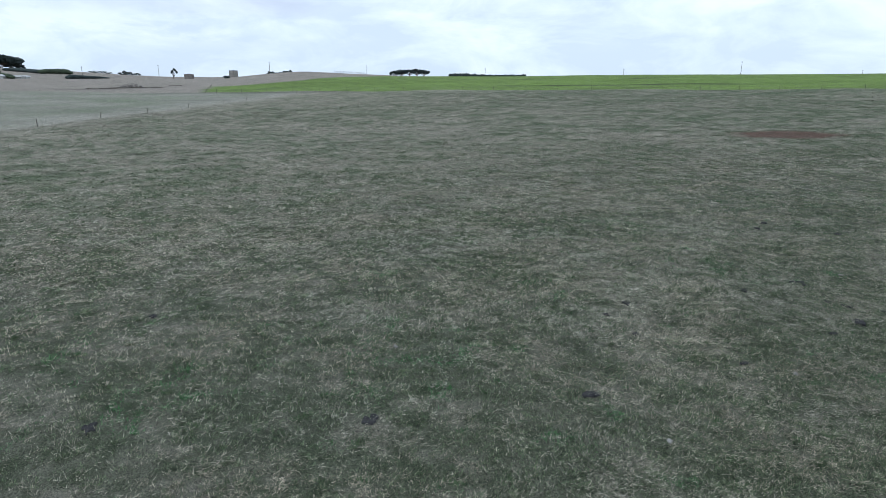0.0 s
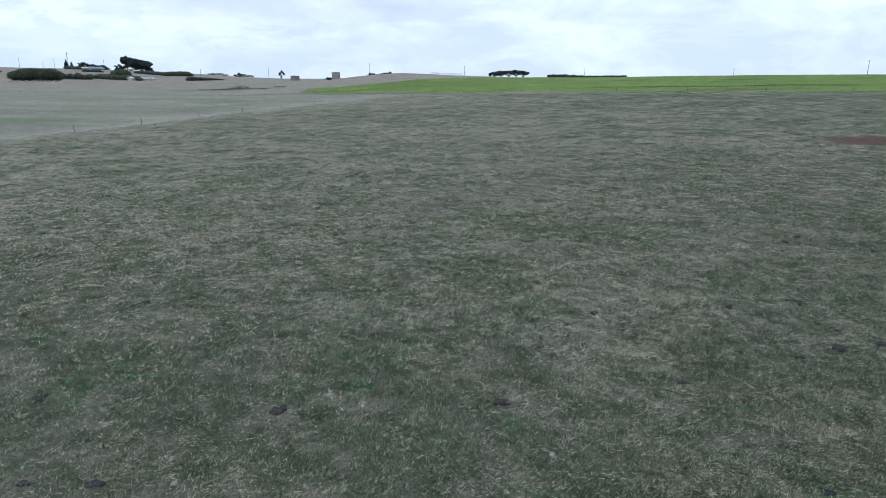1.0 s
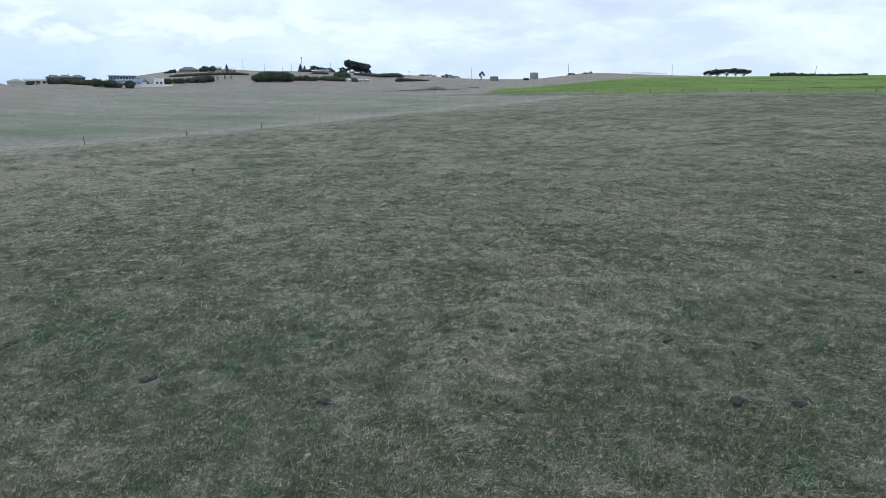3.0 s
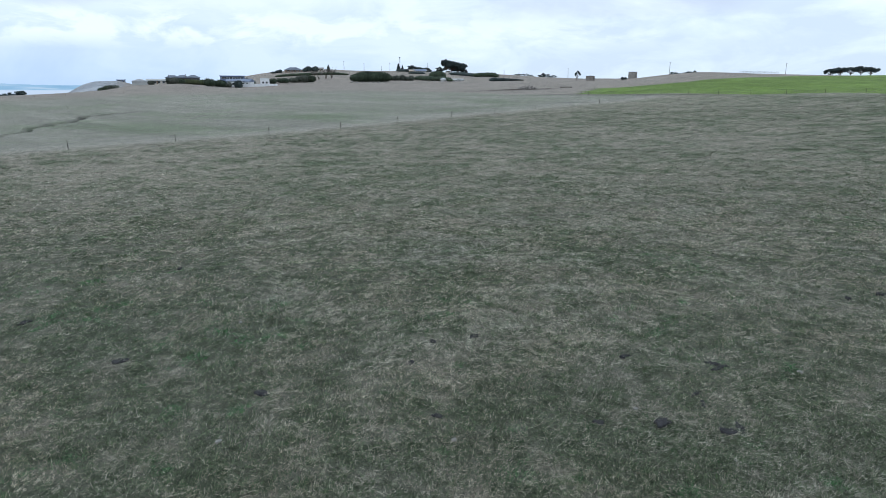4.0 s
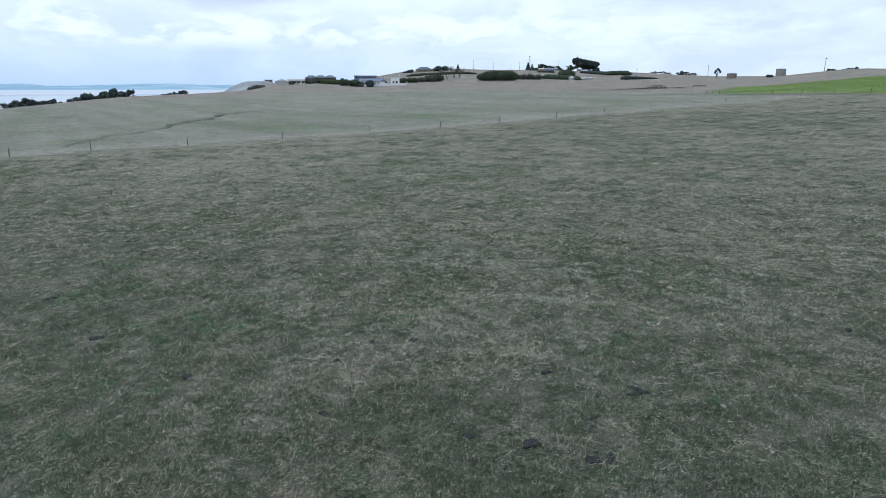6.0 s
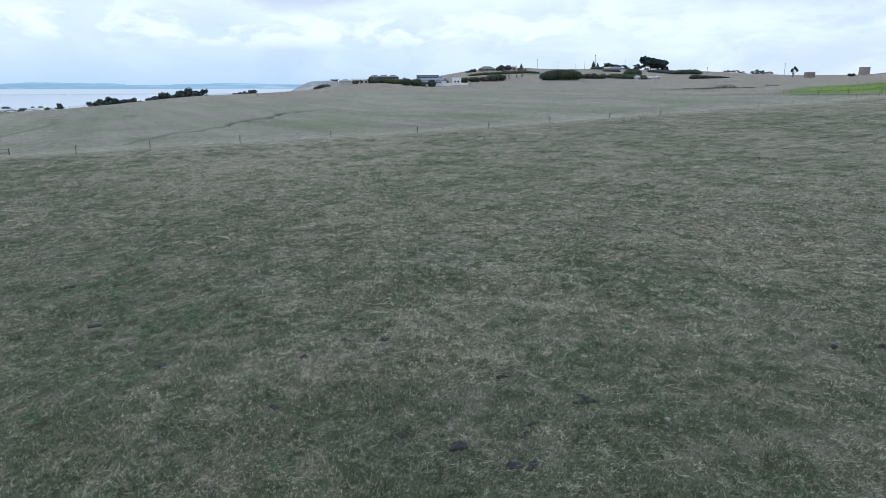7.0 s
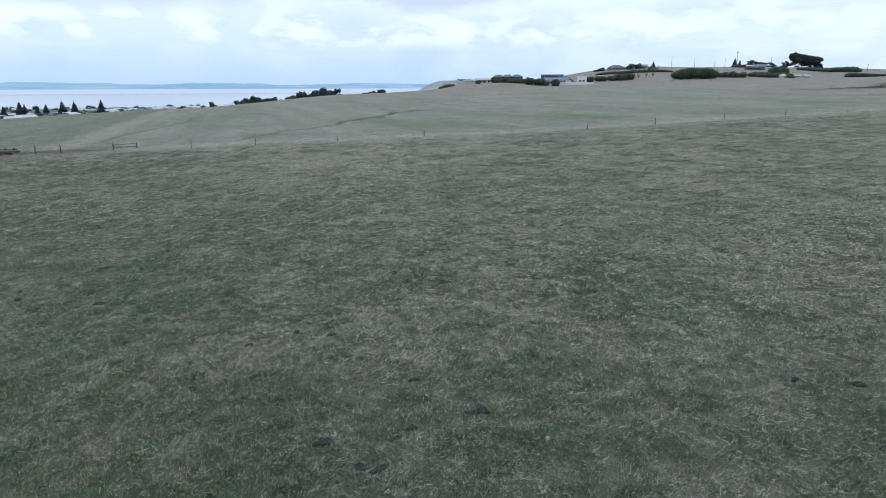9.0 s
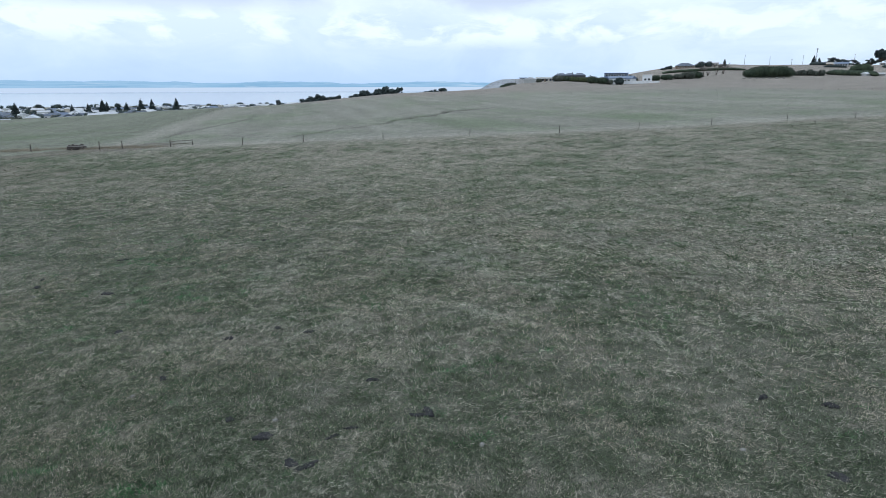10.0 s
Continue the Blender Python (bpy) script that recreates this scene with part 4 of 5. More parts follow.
for k in range(170):
    u, v = rnd.gauss(0, 2.7), rnd.gauss(0, 1.5)
    x, y = heap[0] + u, heap[1] + v
    s = rnd.uniform(0.20, 0.60)
    lift = max(0, 1.7 * (1 - (u / 5) ** 2 - (v / 3) ** 2)) * rnd.random()
    lone("rubble_stone", lumpy(s * 1.4, s, s * 0.8, k + 3, 1), RUBBLE, "grey broken stone in a heap on bare ground", "stone", (x, y, float(height(x, y)) + lift), rnd.uniform(0, 360), "rubble heap")
SOIL = material("dark_turned_soil", (0.035, 0.030, 0.025), (0.095, 0.082, 0.068), 1.2, 0.95, 0.5)
for k, (u, v, w) in enumerate(((-7.0, -5.0, 5.0), (-1.0, -8.0, 9.0), (6.5, -6.0, 7.0), (4.0, -1.0, 6.0), (12.5, -4.0, 5.0), (-11.0, -9.0, 4.5))):
    x, y = heap[0] + u, heap[1] + v
    lone("soil_bank", lumpy(w, 2.6, 0.55, 900 + k, 3, 0.2), SOIL, "low bank of dark turned soil beside the rubble", "soil", (x, y, float(height(x, y)) - 0.1), 28 + 7 * (k % 3), "soil banks")
rail = thing("feed_rail", "low dark timber rail at the paddock corner", "rail", spot(25.05, 300))
for x in (-2.6, 0, 2.6):
    part("post", tube(bmesh.new(), [(x, 0, -0.4), (x, 0, 0.7)], [0.09, 0.08], 7), POST, rail)
part("rail", box(bmesh.new(), 0, 0.13, 0.58, 5.6, 0.08, 0.16, 0.02), POST, rail)
part("rail", box(bmesh.new(), 0, 0.13, 0.3, 5.6, 0.08, 0.16, 0.02), POST, rail)

# ---- poles and mast ----
for b, r, h, lean in ((7.84, 600, 11.5, 0.0), (-2.59, 600, 9.5, 0.0), (-14.43, 560, 9, 0.0), (-23.44, 480, 10, 0.03), (-27.52, 700, 5, 0), (-29.64, 700, 6.5, 0.01), (-32.07, 600, 8.5, 0.02), (16.49, 470, 8.5, 0.02), (15.14, 700, 9, 0), (24.71, 620, 10, 0), (30.24, 560, 8, 0), (36.87, 800, 11, 0), (44.16, 720, 10, 0), (42.42, 760, 9, 0), (40.18, 790, 10, 0), (40.92, 780, 6, 0), (58.46, 470, 6.5, 0), (57.19, 470, 7, 0)):
    pole(spot(b, r, 0.2), h, 1.6, lean)
mast = thing("radio_mast", "slim steel lattice mast beside conifers", "mast", spot(39.31, 780))
for k in range(3):
    a = k * 2.094
    part("leg", tube(bmesh.new(), [(0.7 * math.cos(a), 0.7 * math.sin(a), -0.5), (0.25 * math.cos(a), 0.25 * math.sin(a), 15.5)], [0.09, 0.07], 5), STEEL, mast)
for k in range(14):
    z, s = k * 1.1 + 0.4, 0.7 - 0.45 * (k * 1.1 + 0.4) / 15.5
    for j in range(3):
        a, b = j * 2.094, (j + 1) * 2.094
        part("brace", tube(bmesh.new(), [(s * math.cos(a), s * math.sin(a), z), (s * math.cos(b), s * math.sin(b), z + 1.0)], [0.04, 0.04], 4), STEEL, mast)
part("antenna", box(bmesh.new(), 0, 0, 15.4, 1.1, 1.1, 1.0, 0.1), STEEL, mast)

# ---- trees on the skyline ----
cypress(spot(24.02, 490, 0.3), 7.4, 4.4, 11, "single wind-bent tree on the dry skyline", 0.12, 8, 0.62, 900, 1.5)
bush(spot(20.12, 440), 3.4, 3, 1.9, 12, "low round dark bush on the brow", CYPRESS)
for k, (px, w, h) in enumerate(((16.06, 10, 4.0), (15.48, 8, 3.6), (14.84, 11, 4.4), (14.46, 7, 5.2))):
    cypress(spot(px + 0.15, 560, 0.5), h * 0.8 + 1.6, w * 0.85, 20 + k, "flat wind-pruned dark tree behind the brow", 0.1, 11, 0.25, 1100, 2.2)
for k, (px, w, h) in enumerate(((4.75, 17, 8.5), (4.12, 20, 10.4), (3.44, 20, 10.6), (2.80, 20, 10.8), (2.18, 19, 10.2))):
    cypress(spot(px, 1150, 0.6), h + 3.5, w, 30 + k, "spreading dark pine with bare trunks on the skyline", 0.02, 20, 0.60, 2600, 2.1)
# the long hedge on the skyline, clipped into separate crowns
hx = [(0.27, 690), (-5.71, 760)]
n_crowns = 26
for k in range(n_crowns):
    f = k / (n_crowns - 1)
    b, r = hx[0][0] * (1 - f) + hx[1][0] * f, 690 - 200 * f
    bush(spot(b, r, 0.1), 4.4 - 1.4 * f, 3.0, 5.4 - 3.6 * f, 200 + k, "dark clipped windbreak tree in a long row", CYPRESS, "windbreak_tree", "tree", b, 700, "windbreak row")
for k, (px, w, h) in enumerate(((29.07, 12, 5), (28.47, 13, 6), (27.92, 9, 4.5), (26.91, 12, 8), (26.55, 11, 7), (25.96, 10, 6))):
    cypress(spot(px, 900, 0.5), h * 0.8 + 1.4, w, 50 + k, "distant dark wind-shaped tree on the skyline", 0.1, 12, 0.25, 1000, 2.1)

# ---- homestead on the knoll ----
for k, (px, r, w, h, low) in enumerate(((35.85, 800, 9, 7.5, 0.2), (35.25, 810, 13, 17.5, 0.45), (34.80, 815, 20, 16.0, 0.36), (34.22, 820, 21, 14.5, 0.22), (33.92, 825, 12, 11.0, 0.1))):
    cypress(spot(px, r, 0.4), h, w, 70 + k, "large dark spreading cypress beside the homestead", 0.06, 32, low, 5200, 1.5, 0.15)
for k, (px, w, h) in enumerate(((38.35, 13, 9.5), (37.70, 15, 7.5), (37.0, 17, 6.8))):
    cypress(spot(px, 830, 0.4), h, w, 80 + k, "low dark cypress crouched behind the homestead", 0.1, 20, 0.15, 2400, 2.0, 0.15)
hedge(spot(43.41, 478), spot(40.48, 486), 7.25, 7.5, 90, "long tall rounded dark green hedge", HEDGE_LEAF, 7000)
hedge(spot(36.68, 585), spot(35.46, 585), 6.0, 4.0, 91, "square clipped dark hedge below the homestead", HEDGE_LEAF, 2500)
hedge(spot(38.05, 535), spot(34.92, 495), 3.6, 3.6, 92, "long sloping dark hedge on the hillside", HEDGE_LEAF, 3600)
hedge(spot(34.87, 690), spot(32.42, 640), 3.21, 3.5, 93, "dark hedge running down the slope", CYPRESS, 2600)
hedge(spot(32.8, 640), spot(30.8, 640), 4.32, 5, 94, "dense dark green windbreak on the skyline", HEDGE_LEAF, 3000)
hedge(spot(31.45, 512), spot(28.6, 525), 3.4, 2.4, 95, "low dark hedge thinning out along the crest", CYPRESS, 3400, out=0.75)
hedge(spot(38.55, 672), spot(37.17, 668), 2.0, 2.2, 97, "low dark hedge below the white house", CYPRESS, 1500)
hedge(spot(39.58, 730), spot(38.3, 720), 3.0, 2.5, 96, "low dark hedge beside the mast", CYPRESS, 1500)
for k, px in enumerate((40.03, 39.63, 39.24, 38.79, 38.4)):
    bush(spot(px, 512), 5.0, 3.6, 4.98 * (0.7 + 0.14 * (k % 3)), 100 + k, "grey-green open shrub on the slope", SHRUB_LEAF)
for k, px in enumerate((39.44, 39.09)):
    norfolk_pine(spot(px, 770), 9 - 2 * k, 120 + k)
house(spot(37.55, 700), 37.71, 11.0, 7, 2.1, 1.8, DULL_WALL, BLUE_ROOF, "pale grey house with a blue-grey roof on the knoll", 0, 5, "homestead buildings")
house(spot(38.3, 705), 38.3, 5, 5, 1.9, 1.2, OCHRE_WALL, CREAM_WALL, "small ochre building with a pale roof", 0, 2, "homestead buildings")
house(spot(35.05, 760), 34.97, 5, 4, 1.5, 0.9, DULL_WALL, PALE_ROOF, "small pale shed under the cypresses", 0, 2, "homestead buildings", "shed")
house(spot(35.36, 500), 35.36 + 38, 7.0, 4.5, 1.3, 1.3, DULL_WALL, PALE_ROOF, "low grey-white shed with a pale roof in the field", 0, 0, "field sheds", "shed")
house(spot(34.63, 503), 34.63 - 30, 7.0, 4, 0.9, 1.1, DULL_WALL, DULL_WALL, "long low white poly tunnel in the field", 0, 0, "field sheds", "shed")
house(spot(34.1, 507), 34.1 + 55, 4.5, 3.5, 1.1, 0.8, DULL_WALL, PALE_ROOF, "small pale caravan shed on the dry grass", 0, 0, "field sheds", "shed")
for k in range(7):
    x, y, z = spot(43.61 - k * 0.47, 466)
    lone("boulder", lumpy(2.6, 1.8, 1.1, 150 + k), PALE_STONE, "pale grey boulder at the foot of the hedge", "boulder", (x, y, z), k * 50, "boulders under the hedge")

# ---- houses above the bay ----
house(spot(53.4, 450), 53.4, 10, 8, 3.6, 1.6, WHITE_WALL, BLUE_ROOF, "white house with a steel-blue roof", 0, 4, "houses above the bay")
house(spot(52.52, 458), 52.52 - 25, 8.5, 7, 2.9, 2.0, WHITE_WALL, BLUE_ROOF, "white gabled wing with a blue roof", 0, 3, "houses above the bay")
block = thing("flat_roofed_house", "plain white flat-roofed two-storey block", "house", spot(50.96, 462), 50.96, "houses above the bay")
part("wall", box(bmesh.new(), 0, 0, 1.6, 6.13, 7, 5.6, 0.05), WHITE_WALL, block)
part("parapet", box(bmesh.new(), 0, 0, 4.5, 6.46, 7.4, 0.3, 0.05), WHITE_WALL, block)
windows(block, 2, 5, -3.5, 1.6)
low_wall = thing("garden_wall", "long low white rendered garden wall", "wall", spot(51.35, 450), 51.35)
part("wall", box(bmesh.new(), 0, 0, 0.4, 22.3, 0.4, 2.6, 0.05), WHITE_WALL, low_wall)
part("coping", box(bmesh.new(), 0, 0, 1.75, 22.3, 0.55, 0.12, 0.02), WHITE_WALL, low_wall)
bush(spot(53.11, 440), 5.0, 5, 5.0, 130, "round dark clipped tree before the white house", CYPRESS, "round_tree", "tree", 0, 1400)
long_house = thing("long_building", "long blue-grey building with a band of windows", "building", spot(53.55, 480), 53.55, "houses above the bay")
part("wall", box(bmesh.new(), 0, 0, 2.2, 16.14, 8, 7.0), BLUE_WALL, long_house)
part("roof", box(bmesh.new(), 0, 0, 5.85, 16.99, 9, 0.3, 0.05), BLUE_ROOF, long_house)
windows(long_house, 8, 16.14, -4.0, 4.4, 1.4, 1.1)
for k, px in enumerate((58.18, 57.43, 56.62)):
    house(spot(px, 485), px, 8.5, 8, 4.6, 1.8, DARK_WALL, GREY_ROOF, "dark-roofed house behind an olive hedge", 3.4, 3, "houses above the bay")
hedge(spot(58.56, 470), spot(54.27, 472), 3.6, 2.6, 131, "olive-green hedge in front of the houses", YELLOW_LEAF, 3000)
house(spot(60.6, 425), 60.6 + 80, 7.5, 8, 2.0, 1.5, DULL_WALL, PALE_ROOF, "cream house with a pale gabled roof by the cliff", 0, 3, "houses above the bay")
house(spot(59.4, 430), 59.4, 11, 7, 2.0, 1.1, CREAM_WALL, DULL_WALL, "low cream house with a shallow roof", 0, 4, "houses above the bay")
house(spot(61.87, 735, 0.4), 62.01, 8, 6, 1.9, 0.9, BLUE_WALL, BLUE_ROOF, "small blue-roofed house on the headland", 0, 3, "houses above the bay")
for k, (px, r, w, h, mat) in enumerate(((59.81, 415, 4, 2.2, SHRUB_LEAF), (58.23, 425, 8.5, 4.2, SHRUB_LEAF), (57.52, 440, 6, 3.6, HEDGE_LEAF), (55.43, 440, 9, 5.2, HEDGE_LEAF), (54.56, 445, 10, 5.2, HEDGE_LEAF), (53.98, 442, 6, 3.2, SHRUB_LEAF), (50.27, 470, 7, 4.6, HEDGE_LEAF), (49.38, 475, 10, 4.0, HEDGE_LEAF), (48.54, 480, 8, 4.2, SHRUB_LEAF), (47.79, 480, 11, 6.2, SHRUB_LEAF), (47.2, 485, 9, 5.6, HEDGE_LEAF), (63.31, 560, 9, 3.6, HEDGE_LEAF), (62.91, 550, 9, 4.2, HEDGE_LEAF), (62.5, 540, 9, 4.0, SHRUB_LEAF), (52.04, 470, 6, 3, SHRUB_LEAF), (52.43, 475, 6, 4.4, SHRUB_LEAF))):
    bush(spot(px, r), w, w * 0.6, h, 140 + k, "dense dark garden shrub by the houses" if mat is HEDGE_LEAF else "grey-green garden shrub by the houses", mat, count=1300)
for px, r, h, w in ((46.65, 500, 7.5, 8), (46.4, 505, 6.5, 6), (45.8, 520, 8.5, 8), (45.31, 525, 8.0, 9)):
    bare_tree(spot(px, r), h, w, int(r + h))
house(spot(48.49, 640), 48.49 + 8, 15.29, 9, 1.7, 2.6, BROWN_WALL, GREY_ROOF, "brown house with a dark hipped roof on the hill", 5.0, 5, "houses on the hill")
house(spot(46.2, 640), 46.2, 6, 5, 2.8, 1.5, CREAM_WALL, PALE_ROOF, "small cream cottage on the hill", 0, 2, "houses on the hill")
for k, (px, w, h) in enumerate(((49.82, 4, 3.2), (49.58, 3.5, 3.2), (47.5, 6, 4.5), (47.2, 6, 6), (46.65, 7, 6), (50.17, 5, 1.8))):
    bush(spot(px, 635), w, w * 0.8, h, 160 + k, "dark rounded tree beside the hill house", CYPRESS, "garden_tree", "tree", 0, 700, "garden trees on the hill")
norfolk_pine(spot(45.51, 650), 6.5, 170)
hedge(spot(49.97, 560), spot(43.91, 585), 2.2, 2.5, 171, "long low dark hedge across the slope", HEDGE_LEAF, 3000)

# ---- trees along the shore ----
for k, (b, r, h, w) in enumerate(((80.78, 600.0) + (8, 15), (80.2, 600.0) + (8.5, 13), (79.52, 600.0) + (8, 11), (78.75, 605.0) + (8, 11), (78.11, 605.0) + (7.5, 9), (77.52, 610.0) + (6, 7), (81.51, 600.0) + (4.5, 9), (83.18, 600.0) + (6.5, 5), (76.47, 600.0) + (8, 14), (75.87, 600.0) + (9, 14), (75.27, 600.0) + (9, 13), (74.68, 600.0) + (9, 12), (74.08, 600.0) + (9, 13), (73.37, 600.0) + (9, 14), (72.67, 600.0) + (9, 12), (70.03, 560.0) + (7, 9), (69.38, 560.0) + (7, 9), (68.67, 560.0) + (6.5, 9))):
    cypress(spot(b, r, 0.4), h * (0.8 + 0.3 * ((k * 7) % 5) / 4) + (3.3 if k < 10 else 4.4 if k < 15 else 0.5), w * 1.3, 300 + k, "dark rounded cypress on the shore slope", 0.05, 20, 0.08, 1900, 2.4)

# ---- the town by the water ----
rnd = random.Random(9)
walls, roofs = (WHITE_WALL, CREAM_WALL, WHITE_WALL, DULL_WALL), (PALE_ROOF, GREY_ROOF, PALE_ROOF, BLUE_ROOF, GREY_ROOF, PALE_ROOF)
kinds = []
for k in range(6):
    wall_k, roof_k = walls[k % 4], roofs[k]
    words = ("white", "cream", "white", "pale grey")[k % 4], ("pale steel", "dark grey", "pale steel", "blue steel", "dark grey", "pale steel")[k]
    kinds.append(house((HUB[0] - 640 - 14 * k, HUB[1] - 60 - 10 * k, float(height(HUB[0] - 640 - 14 * k, HUB[1] - 60 - 10 * k))), 75 + 10 * k, 10.5 + k * 0.7, 7 + k % 3, 2.8 + (k % 3) * 0.9, 1.9 + 0.5 * (k % 2), wall_k, roof_k, words[0] + " weatherboard house with a " + words[1] + " roof in the town", 2.0 * (k % 2), 2, "houses in the town"))
rows_of_houses = 0
for r in np.arange(590, 1150, 30).tolist():
    for b in np.arange(82, 113, 1250 / r).tolist():
        if rnd.random() < 0.25 or rows_of_houses > 240:
            continue
        bb, rr = b + rnd.uniform(-0.6, 0.6), r + rnd.uniform(-8, 8)
        x, y, z = spot(bb, rr)
        if z < SEA + 0.4:
            continue
        copy_thing(kinds[rnd.randrange(6)], pose(x, y, z, 0, 0, bb + rnd.choice((0, 90)) + rnd.uniform(-12, 12)))
        rows_of_houses += 1
for k, (b, r, h) in enumerate(((102.9, 850.0, 17), (97.02, 760.0, 19), (96.72, 780.0, 15), (94.28, 800.0, 17), (93.46, 800.0, 19), (91.62, 800.0, 19), (99.2, 850.0, 12), (98.1, 850.0, 12), (95.4, 900.0, 15), (95.95, 820.0, 14))):
    norfolk_pine(spot(b, r), h * (0.88 + 0.06 * (k * 5 % 4)), 400 + k)
kinds_of_bush = [bush(spot(90 + k, 610 + 9 * k), 5 + 1.2 * k, 6, 4.0 + 1.1 * k, 500 + k, "dark garden tree between the town houses", (CYPRESS, CYPRESS, SHRUB_LEAF)[k % 3], "garden_tree", "tree", 0, 230, "garden trees in the town") for k in range(5)]
for k in range(290):
    x, y, z = spot(rnd.uniform(82, 114), rnd.uniform(580, 1150))
    copy_thing(kinds_of_bush[rnd.randrange(5)], pose(x, y, max(z, SEA), 0, 0, rnd.uniform(0, 360)))

# ---- loose things on the paddock ----
rnd = random.Random(21)
for k, (x, y) in enumerate(((8.3, 16.71), (10.04, 17.38), (4.48, 13.8), (2.82, 11.06), (4.83, 15.86), (4.14, 15.11), (10.91, 14.63), (9.88, 14.27), (8.91, 13.7), (-1.22, 10.28), (14.62, 22.78), (12.13, 23.83), (12.84, 24.78), (-6.09, 10.22), (-7.4, 15.73), (-4.29, 7.81), (-3.15, 7.87), (7.58, 9.05), (6.27, 12.33))):
    s = rnd.uniform(0.11, 0.19)
    lone("dung_pat", pat(s * 1.05, 700 + k), DUNG, "dried dark dung pat in short grass", "dung", (x, y, float(height(x, y)) + 0.01), rnd.uniform(0, 360), "dung pats in the paddock")
for k, (x, y) in enumerate(((3.69, 9.41), (9.29, 14.53), (11.62, 17.86), (7.02, 11.8), (13.46, 21.95), (10.57, 19.17), (-1.94, 8.06), (-0.99, 13.43))):
    s = rnd.uniform(0.06, 0.10)
    lone("pale_stone", lumpy(s * 1.3, s, s * 0.7, 800 + k, 2, 0.2), PALE_STONE, "small pale stone lying in the grass", "stone", (x, y, float(height(x, y)) - 0.01), rnd.uniform(0, 360), "stones in the paddock")

for k, (x, y, w, turn) in enumerate(((11.08, 14.80, 0.26, 115), (10.18, 17.20, 0.20, 67), (10.28, 15.45, 0.15, 110), (10.05, 15.85, 0.13, 80))):
    scar = pat(w, 760 + k)
    bmesh.ops.scale(scar, vec=(1.2, 0.5, 0.8), verts=scar.verts)
    lone("mud_scar", scar, DUNG, "long dark scrape of bare mud in the grass", "mud", (x, y, float(height(x, y)) + 0.004), turn, "mud scrapes in the paddock")


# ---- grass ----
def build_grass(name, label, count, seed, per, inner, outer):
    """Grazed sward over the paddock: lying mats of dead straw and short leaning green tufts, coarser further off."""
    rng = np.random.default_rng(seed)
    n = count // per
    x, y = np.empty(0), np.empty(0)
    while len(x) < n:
        # even in the logarithm of the distance to the camera's line
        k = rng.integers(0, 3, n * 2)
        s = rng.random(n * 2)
        ends = np.array(CAM_LINE)
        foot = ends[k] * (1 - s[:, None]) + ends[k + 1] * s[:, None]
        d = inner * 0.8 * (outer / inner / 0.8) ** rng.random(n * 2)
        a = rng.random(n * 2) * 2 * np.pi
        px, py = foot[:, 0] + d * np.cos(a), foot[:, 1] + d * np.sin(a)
        true = off_cam_line(px, py)
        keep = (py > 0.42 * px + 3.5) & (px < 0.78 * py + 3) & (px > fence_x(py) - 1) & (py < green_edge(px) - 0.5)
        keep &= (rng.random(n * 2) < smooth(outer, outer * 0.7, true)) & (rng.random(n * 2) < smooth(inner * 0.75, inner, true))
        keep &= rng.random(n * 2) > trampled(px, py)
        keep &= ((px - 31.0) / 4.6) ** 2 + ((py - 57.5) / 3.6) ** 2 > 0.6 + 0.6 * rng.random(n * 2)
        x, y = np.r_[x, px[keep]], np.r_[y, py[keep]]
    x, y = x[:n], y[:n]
    d = off_cam_line(x, y)
    m = n * per

    def each(v):
        return np.repeat(v, per)

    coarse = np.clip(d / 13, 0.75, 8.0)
    dry = dryness(x, y)
    clump = 0.5 * value_noise(x, y, 0.55, 61) + 0.5 * value_noise(0.6 * x - 0.8 * y, 0.8 * x + 0.6 * y, 2.6, 62)
    straw_clump = rng.random(n) < 0.20 + 0.62 * smooth(0.15, 0.88, dry) + 0.06 * smooth(20, 45, d)
    straw = each(straw_clump) ^ (rng.random(m) < 0.24)
    size = each(coarse ** 0.62 * (0.7 + 0.7 * clump) * (0.75 + 0.5 * rng.random(n)))
    # the way the dead grass has been laid down, by drifts
    laid = 7.0 * value_noise(x, y, 1.4, 66) + 4.0 * value_noise(x, y, 0.5, 67)
    a = np.where(straw, each(laid) + rng.normal(0, 1.3, m), rng.random(m) * 2 * np.pi)
    lying = straw & (rng.random(m) < each(0.5 + 0.3 * smooth(14, 28, d)))
    out = np.abs(rng.normal(0, 1, m)) * np.where(lying, 0.085, 0.048) * each(coarse)
    where = rng.random(m) * 2 * np.pi
    bx, by = each(x) + out * np.cos(where), each(y) + out * np.sin(where)
    low = each(height(x, y) - 0.01 - 0.02 * smooth(25, 60, d))
    a = np.where(lying, a, where + rng.normal(0, 0.7, m))
    reach = np.where(lying, 0.03 + 0.10 * rng.random(m) ** 1.4, 0.02 + 0.07 * rng.random(m)) * size
    rise = np.where(lying, -0.01 + 0.045 * rng.random(m), 0.022 + 0.066 * rng.random(m) ** 1.3) * size ** 0.5
    foot = np.where(lying, 0.006 + 0.03 * rng.random(m), 0.0) * size ** 0.5
    far_field = each(fence_x(y) - x) > 0
    rise = np.where(far_field, 0.45, 1.0) * rise * each(1 - 0.3 * smooth(13, 24, d) - 0.3 * smooth(35, 80, d))
    wide = np.where(lying, 0.0028 + 0.0022 * rng.random(m), 0.0036 + 0.0026 * rng.random(m)) * each(coarse * np.maximum(coarse, 1) ** 0.3 * (1 + 0.35 * smooth(11, 24, d))) * math.sqrt(12 / per)
    ox, oy = -np.sin(a) * wide, np.cos(a) * wide
    v = np.empty((m, 3, 3), np.float32)
    v[:, 0] = np.stack([bx - ox, by - oy, low + foot], -1)
